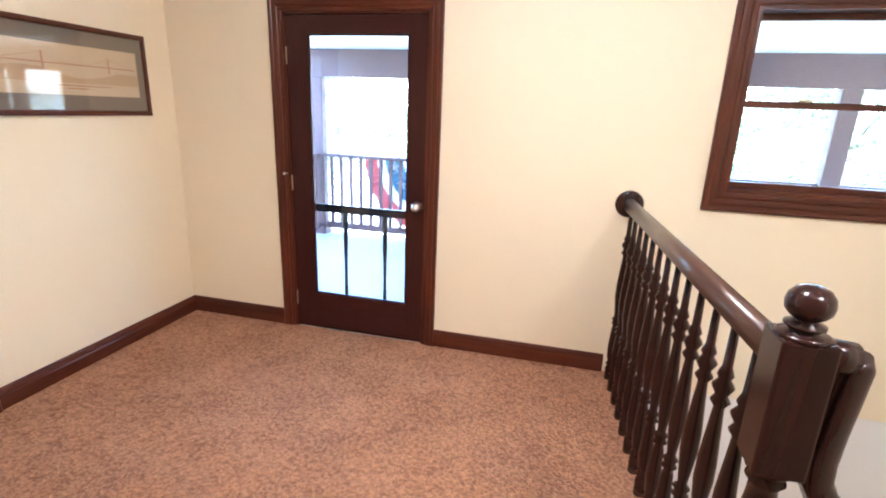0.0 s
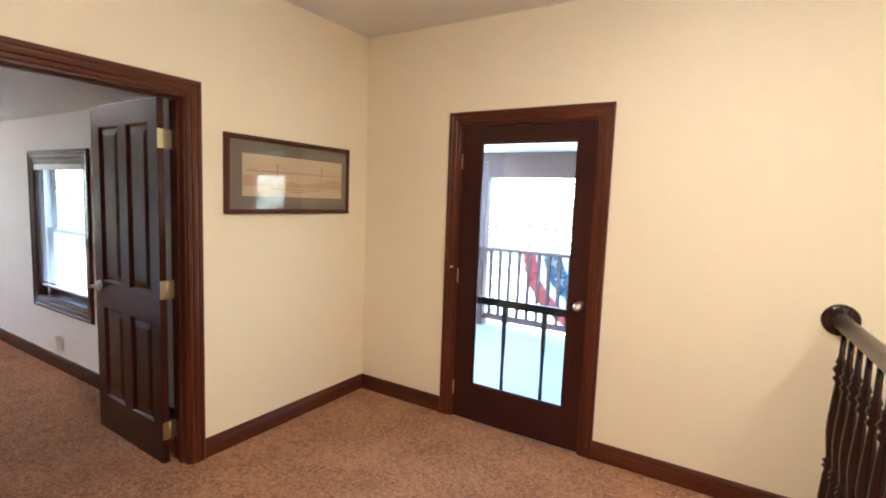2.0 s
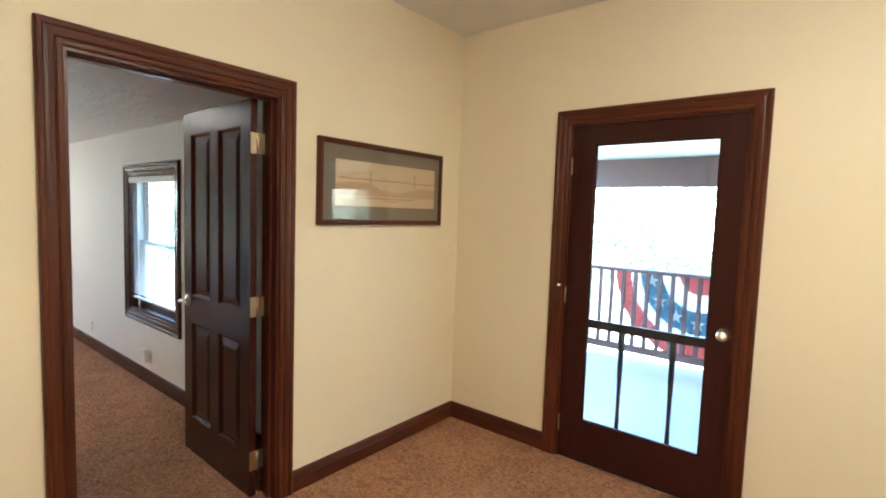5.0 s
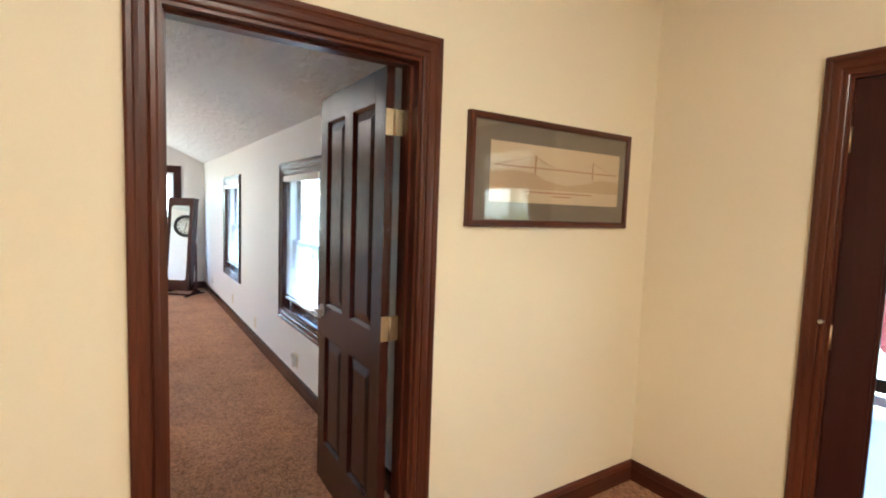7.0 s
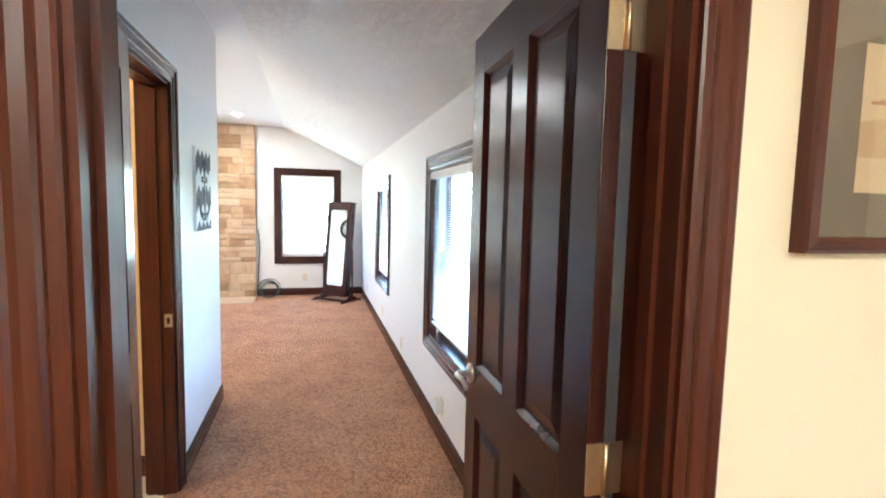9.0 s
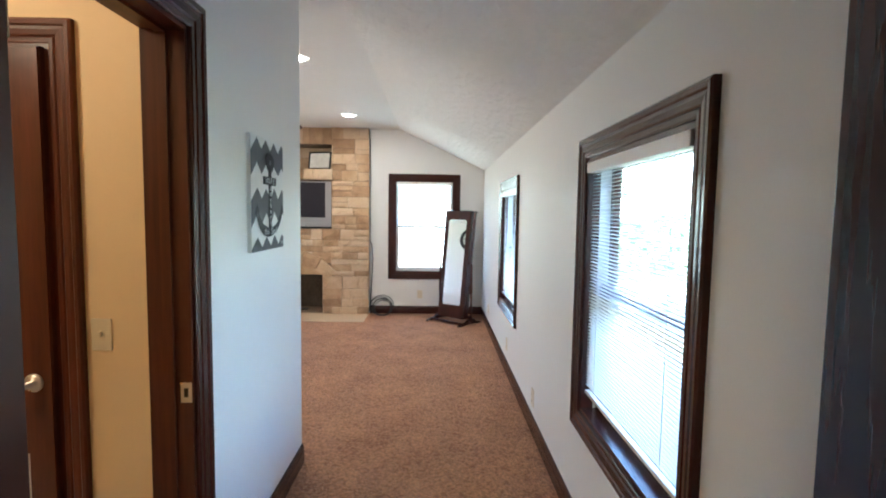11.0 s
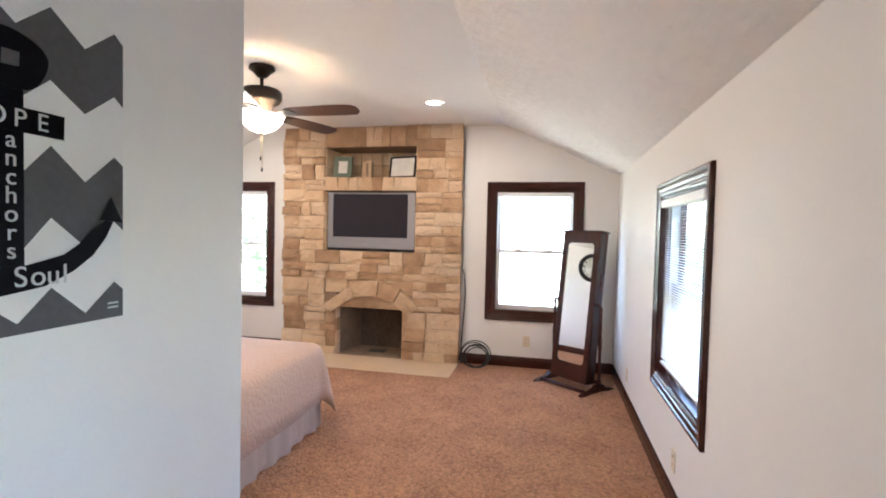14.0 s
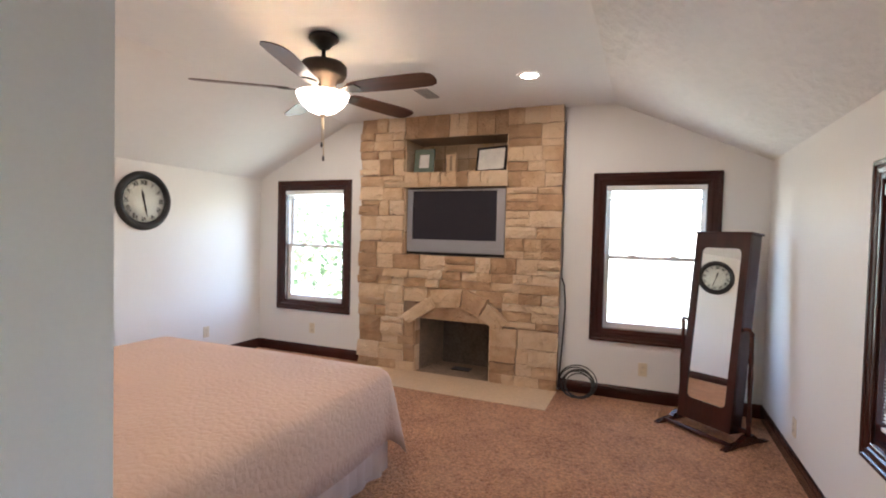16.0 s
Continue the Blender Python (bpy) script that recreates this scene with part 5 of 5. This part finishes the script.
def outline(off, radius, per=14):
    """Points round the bed, moved outwards by off, corners rounded."""
    x0, x1, y0, y1 = BX0 - off, BX1 + off, BY0 - off, BY1 + off
    pts = []
    r = max(0.02, radius + off)
    for cx, cy, a0 in ((x1 - r, y1 - r, 0), (x0 + r, y1 - r, 90), (x0 + r, y0 + r, 180), (x1 - r, y0 + r, 270)):
        for k in range(per + 1):
            a = radians(a0 + 90 * k / per)
            pts.append((cx + r * math.cos(a), cy + r * math.sin(a), (k - per / 2) / (per / 2)))
    full = []
    for i, p in enumerate(pts):
        q = pts[(i + 1) % len(pts)]
        n = max(1, int(math.hypot(q[0] - p[0], q[1] - p[1]) / 0.07))
        if n > 3:
            n = 30
        for k in range(n):
            f = k / n
            full.append((p[0] + (q[0] - p[0]) * f, p[1] + (q[1] - p[1]) * f, p[2] if n == 1 else 1.0))
    return full


bm = bmesh.new()
rings = []
for off, z, wave in ((-0.75, BTOP + 0.004, 0), (-0.45, BTOP + 0.006, 0), (-0.2, BTOP + 0.002, 0), (-0.1, BTOP - 0.004, 0), (-0.05, BTOP - 0.016, 0), (-0.018, BTOP - 0.04, 0), (0.0, BTOP - 0.075, 0.001), (0.008, BTOP - 0.14, 0.002), (0.015, BTOP - 0.22, 0.004), (0.022, BTOP - 0.31, 0.006), (0.03, BTOP - 0.41, 0.008), (0.022, BTOP - 0.412, 0.008), (0.012, BTOP - 0.40, 0.006)):
    ring = []
    base = outline(off, 0.12)
    n = len(base)
    for i, (x, y, c) in enumerate(base):
        corner = max(0.0, 1 - abs(c)) if off > -0.01 else 0.0
        wv = wave * (math.sin(i * 0.55) + 0.6 * math.sin(i * 0.23 + 1))
        dx, dy = x - (BX0 + BX1) / 2, y - (BY0 + BY1) / 2
        d = Vector((math.copysign(1, dx) if abs(dx) > 1.0 else 0, math.copysign(1, dy) if abs(dy) > 0.9 else 0, 0))
        drop = corner * (0.0 if off < 0.005 else (off / 0.03) * 0.15)
        out = corner * (0.0 if off < 0.005 else (off / 0.03) * 0.085)
        if d.length:
            d.normalize()
        sag = 0.006 * noise.noise(Vector((x * 2.2, y * 2.2, 0))) if off < -0.01 else 0.0
        ring.append(bm.verts.new((x + d.x * (wv + out), y + d.y * (wv + out), z - drop + sag)))
    rings.append(ring)
m = min(len(r) for r in rings)
for a, b in zip(rings, rings[1:]):
    for i in range(m):
        bm.faces.new((a[i % len(a)], a[(i + 1) % m], b[(i + 1) % m], b[i % len(b)]))
bm.faces.new(rings[0][:m])
part("bedspread", bm, QUILT, bed, "quilted blush bedspread with hanging corner", smooth=True)
bm = bmesh.new()
base = outline(-0.035, 0.06, 6)
dense = []
for i, p in enumerate(base):
    q = base[(i + 1) % len(base)]
    for k in range(3):
        dense.append((p[0] + (q[0] - p[0]) * k / 3, p[1] + (q[1] - p[1]) * k / 3))
rows = []
for z, amp in ((0.36, 0.003), (0.2, 0.007), (0.006, 0.013)):
    rows.append([bm.verts.new((x + (amp * math.sin(i * 0.8) + amp * 0.8 * math.sin(i * 0.31)) * (1 if x > -6.4 else -1) * (abs(x + 6.4) > 1.0), y + amp * (math.sin(i * 0.8) + 0.8 * math.sin(i * 0.31)) * (abs(x + 6.4) <= 1.0), z)) for i, (x, y) in enumerate(dense)])
for a, b in zip(rows, rows[1:]):
    for i in range(len(a)):
        bm.faces.new((a[i], a[(i + 1) % len(a)], b[(i + 1) % len(a)], b[i]))
bm.faces.new(rows[0])
part("bed_skirt", bm, SKIRT, bed, "gathered beige bed skirt", smooth=True)
part("mattress", boxed(BX0 + 0.04, BX1 - 0.04, BY0 + 0.04, BY1 - 0.04, 0.02, BTOP - 0.03, bevel=0.03), SKIRT, bed)

# cheval mirror cabinet
MIRROR, mn, ml, mb = nodes_of("mirror_glass")
mb.inputs["Base Color"].default_value, mb.inputs["Metallic"].default_value, mb.inputs["Roughness"].default_value = (0.88, 0.90, 0.90, 1), 1.0, 0.003
ESP = DARK_Z
chev = thing("cheval_mirror", "dark wooden cheval mirror cabinet tilted on its stand", "mirror", at=(-9.03, 1.715, 0), turn=48.0)
bodyp = part("cabinet_body", boxed(-0.215, 0.215, -0.05, 0.06, 0.0, 1.42, bevel=0.004), ESP, chev)
part("front_frame", wall_boxes("x", -0.215, 0.215, -0.066, -0.05, 0.0, 1.42, [(-0.158, 0.158, 0.16, 1.315)]), ESP, bodyp)
for sx in (-1, 1):                               # rounded corners of the frame's opening
    for zc, sz in ((0.16, 1), (1.315, -1)):
        arc = [(sx * (0.158 - 0.04 * (1 - math.sin(q))), zc + sz * 0.04 * (1 - math.cos(q))) for q in (radians(a) for a in range(0, 91, 15))]
        part("frame_corner", prism(arc + [(sx * 0.158, zc)], -0.0655, -0.052, "y"), ESP, bodyp)
part("mirror_pane", boxed(-0.158, 0.158, -0.058, -0.0505, 0.16, 1.315), MIRROR, bodyp, "clear mirror pane")
part("top_moulding", boxed(-0.228, 0.228, -0.075, 0.07, 1.42, 1.437, bevel=0.005), ESP, bodyp)
bodyp.matrix_local = pose(0, 0.0, 0.075, -6.0, 0, 0)
for s in (-1, 1):
    up = part("upright", lathe([(0.018, 0.06), (0.018, 0.12), (0.013, 0.14), (0.019, 0.2), (0.014, 0.3), (0.017, 0.42), (0.019, 0.5), (0.013, 0.56), (0.018, 0.6), (0.014, 0.66), (0.015, 0.8), (0.0, 0.81)], 14, at=(s * 0.275, 0.045, 0)), ESP, chev)
    part("scroll_arm", tube([(s * 0.275, 0.045, 0.74), (s * 0.277, 0.04, 0.80), (s * 0.265, 0.03, 0.825), (s * 0.24, 0.03, 0.825), (s * 0.216, 0.03, 0.81)], 0.012, 8), ESP, up)
    ft = bmesh.new()
    prism([(-0.22, 0.0), (-0.22, 0.02), (-0.17, 0.035), (-0.06, 0.05), (0.0, 0.085), (0.09, 0.085), (0.13, 0.05), (0.2, 0.03), (0.25, 0.02), (0.25, 0.0), (0.2, 0.0), (0.13, 0.02), (-0.1, 0.02), (-0.17, 0.0)], s * 0.275 - 0.02, s * 0.275 + 0.02, "x", ft)
    part("foot", ft, ESP, chev)
part("stretcher", boxed(-0.275, 0.275, -0.155, -0.125, 0.025, 0.05, bevel=0.004), ESP, chev)
part("stretcher", boxed(-0.275, 0.275, 0.03, 0.06, 0.085, 0.12, bevel=0.004), ESP, chev)

# wall clock
DIAL = mat("dial_paper", (0.78, 0.76, 0.70), 0.5, vary=0.04)
INK = mat("black_ink", (0.015, 0.014, 0.013), 0.5, vary=0.1)


def words(text, size, material, m, parent, name="lettering", thick=0.0006, bold=0.0):
    """Raised lettering in the built-in font."""
    cu = bpy.data.curves.new("text", "FONT")
    cu.body, cu.size, cu.align_x, cu.align_y, cu.extrude, cu.offset = text, size, "CENTER", "CENTER", thick, bold
    tmp = bpy.data.objects.new("text", cu)
    me = bpy.data.meshes.new_from_object(tmp)
    bpy.data.objects.remove(tmp)
    me.materials.clear()
    me.materials.append(material)
    ob = new(name, me)
    ob.parent = parent
    ob.matrix_local = m
    return ob


clock = thing("wall_clock", "round black-rimmed wall clock with Roman numerals", "clock", at=(-8.03, BS, 1.685))
part("rim", lathe([(0.20, 0.0), (0.27, 0.0), (0.275, 0.015), (0.262, 0.035), (0.24, 0.045), (0.222, 0.038), (0.212, 0.02), (0.2, 0.02)], 40, axis="y", caps=False), BLACK, clock, "black turned rim")
part("dial", lathe([(0.0, 0.008), (0.215, 0.008), (0.215, 0.014), (0.0, 0.014)], 40, axis="y"), DIAL, clock, "off-white dial")
for i, num in enumerate("XII I II III IV V VI VII VIII IX X XI".split()):
    a = radians(30 * i)
    m = Matrix.Translation((-0.166 * math.sin(a), 0.0148, 0.166 * math.cos(a))) @ pose(0, 0, 0, 90, 0, 180) @ pose(0, 0, 0, 0, 0, -30 * i)
    words(num, 0.056, INK, m, clock, "numeral", bold=0.0018)
for ang, ln, wd in ((-11, 0.105, 0.012), (168, 0.16, 0.008)):
    bm = prism([(-wd / 2, -0.03), (wd / 2, -0.03), (wd, ln * 0.6), (0, ln), (-wd, ln * 0.6)], 0.016, 0.019, "y")
    hd = part("clock_hand", bm, INK, clock)
    hd.matrix_local = pose(0, 0, 0, 0, -ang, 0)
clens = part("glass", lathe([(0.0, 0.026), (0.213, 0.026), (0.213, 0.028), (0.0, 0.028)], 32, axis="y"), GLASS, clock)
clens.visible_shadow = False

# anchor canvas
CHAR = mat("charcoal_paint", (0.075, 0.079, 0.088), 0.75, vary=0.2, scale=12, grain=90, bump=0.15)
ABLK = mat("black_paint", (0.005, 0.006, 0.009), 0.5, vary=0.3, scale=20, grain=90, bump=0.15, spec=0.06)
CANVAS = mat("white_canvas", (0.76, 0.77, 0.76), 0.8, vary=0.03, scale=20, grain=300, bump=0.2)
CHALK = mat("pale_lettering", (0.55, 0.57, 0.58), 0.8, vary=0.1)
CU0, CU1, CZ0, CZ1 = -4.496, -4.902, 1.302, 1.787
canvas = thing("anchor_canvas", "white and charcoal chevron canvas with a black anchor", "canvas")
part("stretched_canvas", boxed(CU1, CU0, ANC, ANC + 0.018, CZ0, CZ1, bevel=0.002), CANVAS, canvas)


def uv(u, v):
    return CU0 + (CU1 - CU0) * u, CZ1 + (CZ0 - CZ1) * v


TURNS = (0.0, 0.17, 0.30, 0.434, 0.57, 0.69, 0.826, 0.958, 1.0)     # where the hand-painted zigzags turn


def zig(heights):
    return list(zip(TURNS, heights))


FC = ANC + 0.018
BANDS = [((0.139, 0.016, 0.103, 0.012, 0.102, 0.012, 0.098, 0.006, 0.034), (0.349, 0.224, 0.323, 0.230, 0.318, 0.232, 0.309, 0.224, 0.252)),
         ((0.563, 0.444, 0.538, 0.446, 0.543, 0.433, 0.534, 0.435, 0.462), (0.790, 0.668, 0.757, 0.662, 0.769, 0.654, 0.747, 0.660, 0.690)),
         ((0.976, 0.877, 0.972, 0.880, 0.969, 0.872, 0.969, 0.874, 0.903), (1.0,) * 9)]
for up, lo in BANDS:
    part("chevron", prism([uv(*p) for p in zig(up) + zig(lo)[::-1]], FC, FC + 0.0008, "y"), CHAR, canvas, "charcoal zigzag band")
a0, a1 = uv(0.50, 0.25), uv(0.592, 0.80)
part("anchor_shank", boxed(a1[0], a0[0], FC + 0.001, FC + 0.0022, a1[1], a0[1]), ABLK, canvas)
c = uv(0.548, 0.205)
ring = [(c[0] + (0.052 + 0.004 * math.sin(3 * q)) * math.cos(q), c[1] + (0.043 + 0.003 * math.sin(2 * q + 1)) * math.sin(q)) for q in (2 * math.pi * k / 28 for k in range(28))]
part("anchor_ring", prism(ring, FC + 0.0012, FC + 0.0028, "y"), ABLK, canvas)
part("ring_eye", prism([(c[0] - 0.011, c[1] - 0.009), (c[0] + 0.012, c[1] - 0.011), (c[0] + 0.011, c[1] + 0.010), (c[0] - 0.012, c[1] + 0.011)], FC + 0.0028, FC + 0.0038, "y"), CHAR, canvas)
part("anchor_stock", prism([uv(0.328, 0.338), uv(0.737, 0.337), uv(0.735, 0.410), uv(0.326, 0.408)], FC + 0.0022, FC + 0.0032, "y"), ABLK, canvas)
arc_o = [uv(*p) for p in ((0.118, 0.670), (0.155, 0.74), (0.206, 0.796), (0.328, 0.862), (0.482, 0.885), (0.66, 0.865), (0.77, 0.825), (0.853, 0.777), (0.91, 0.72), (0.945, 0.665))]
arc_i = [uv(*p) for p in ((0.19, 0.655), (0.24, 0.71), (0.316, 0.761), (0.467, 0.798), (0.6, 0.797), (0.735, 0.770), (0.80, 0.735), (0.853, 0.691), (0.915, 0.655))]
part("anchor_arm", prism(arc_o + arc_i[::-1], FC + 0.0022, FC + 0.0032, "y"), ABLK, canvas)
for tri in (((0.078, 0.676), (0.137, 0.588), (0.205, 0.656)), ((0.885, 0.656), (0.936, 0.578), (0.992, 0.664))):
    part("anchor_fluke", prism([uv(*p) for p in tri], FC + 0.0034, FC + 0.0042, "y"), ABLK, canvas)
for v in (0.945, 0.96):
    q0, q1 = uv(0.925, v), uv(0.975, v + 0.006)
    part("signature_bar", boxed(q1[0], q0[0], FC + 0.001, FC + 0.0016, q1[1], q0[1]), CHALK, canvas)


def on_canvas(u, v, spin=0.0):
    p = uv(u, v)
    return Matrix.Translation((p[0], FC + 0.0044, p[1])) @ pose(0, 0, 0, 90, 0, 180) @ pose(0, 0, 0, 0, 0, spin)


for i, ch in enumerate("HOPE"):
    words(ch, 0.036, CHALK, on_canvas(0.42 + 0.078 * i, 0.373, -1), canvas)
for i, ch in enumerate("anchors"):
    words(ch, 0.034, CHALK, on_canvas(0.546, 0.436 + 0.053 * i), canvas)
for ch, u in (("t", 0.355), ("h", 0.405), ("e", 0.465), ("S", 0.575), ("o", 0.635), ("u", 0.69), ("l", 0.735)):
    words(ch, 0.042, CHALK, on_canvas(u, 0.833, 1), canvas)

# outlets, night light, switch


def outlet(label, side, w, a, z, name="outlet"):
    at = SIDES[side](a, 0, z, w)
    turn = {"-y": 0, "+x": 90, "+y": 180, "-x": 270}[side]
    root = thing(name, label, "outlet", group="wall outlets", at=at, turn=turn)
    part("cover_plate", boxed(-0.036, 0.036, -0.006, 0.0, -0.058, 0.058, bevel=0.002), PLATE, root)
    for z in (-0.022, 0.022):
        sk = part("socket", boxed(-0.016, 0.016, -0.008, -0.006, z - 0.014, z + 0.014, bevel=0.001), PLATE, root)
        for x in (-0.006, 0.006):
            part("slot", boxed(x - 0.0012, x + 0.0012, -0.0088, -0.008, z - 0.005, z + 0.006), BLACK, sk)
    return root


OUT = "almond duplex outlet with cover plate on the wall"
for a, z in ((-5.72, 0.24), (-6.97, 0.27), (-8.6, 0.275), (-4.27, 0.24)):
    outlet(OUT, "-y", BN, a, z)
outlet(OUT, "+x", BFAR, 1.25, 0.295)
outlet(OUT, "+x", BFAR, -2.3, 0.32)
outlet(OUT, "+y", BS, -8.75, 0.33)
plug = thing("night_light", "white plug-in night light in an outlet", "night light", at=(-4.27, BN - 0.009, 0.25))
part("body", boxed(-0.028, 0.028, -0.04, 0.0, -0.05, 0.03, bevel=0.006), WHITE_PLASTIC, plug)
part("shade", boxed(-0.022, 0.022, -0.045, -0.012, 0.028, 0.06, bevel=0.006), WHITE_PLASTIC, plug)
sw = thing("light_switch", "almond toggle light switch on the tan wall", "switch", at=(BATH_W, 0.295, 1.025), turn=90)
part("cover_plate", boxed(-0.036, 0.036, -0.006, 0.0, -0.058, 0.058, bevel=0.002), PLATE, sw)
part("toggle", boxed(-0.004, 0.004, -0.018, -0.006, -0.004, 0.012, bevel=0.001), PLATE, sw)

# coiled cable beside the fireplace
CABLE = mat("black_cable", (0.012, 0.012, 0.013), 0.5, vary=0.2)
coil = thing("coiled_cable", "coiled black cable on the carpet beside the fireplace", "cable")
crnd = random.Random(3)
for k in range(6):
    r, cy, cz = crnd.uniform(0.12, 0.165), 0.72 + crnd.uniform(-0.02, 0.02), 0.0
    pts = []
    for i in range(37):
        a = 2 * math.pi * i / 36
        z = r * 0.86 * (1 + math.sin(a)) + 0.012
        pts.append((BFAR + 0.06 + 0.012 * k + 0.06 * (1 - z / 0.3), cy + r * math.cos(a), z))
    part("loop", tube(pts, 0.0055, 6, closed=True), CABLE, coil)
lead = [(BFAR + 0.09, 0.535, 0.06), (BFAR + 0.05, 0.545, 0.25), (BFAR + 0.03, 0.56, 0.55), (BFAR + 0.02, 0.57, 0.8), (BFAR + 0.015, 0.555, 1.0), (BFAR + 0.012, 0.53, 1.06)]
part("lead", tube(lead, 0.0065, 6), CABLE, coil)
grey = [(BFAR + 0.008, 0.524, 1.06), (BFAR + 0.008, 0.532, 1.3), (BFAR + 0.008, 0.524, 1.6), (BFAR + 0.008, 0.53, 2.0), (BFAR + 0.008, 0.526, 2.5)]
part("thin_lead", tube(grey, 0.004, 6), SILVER, coil)
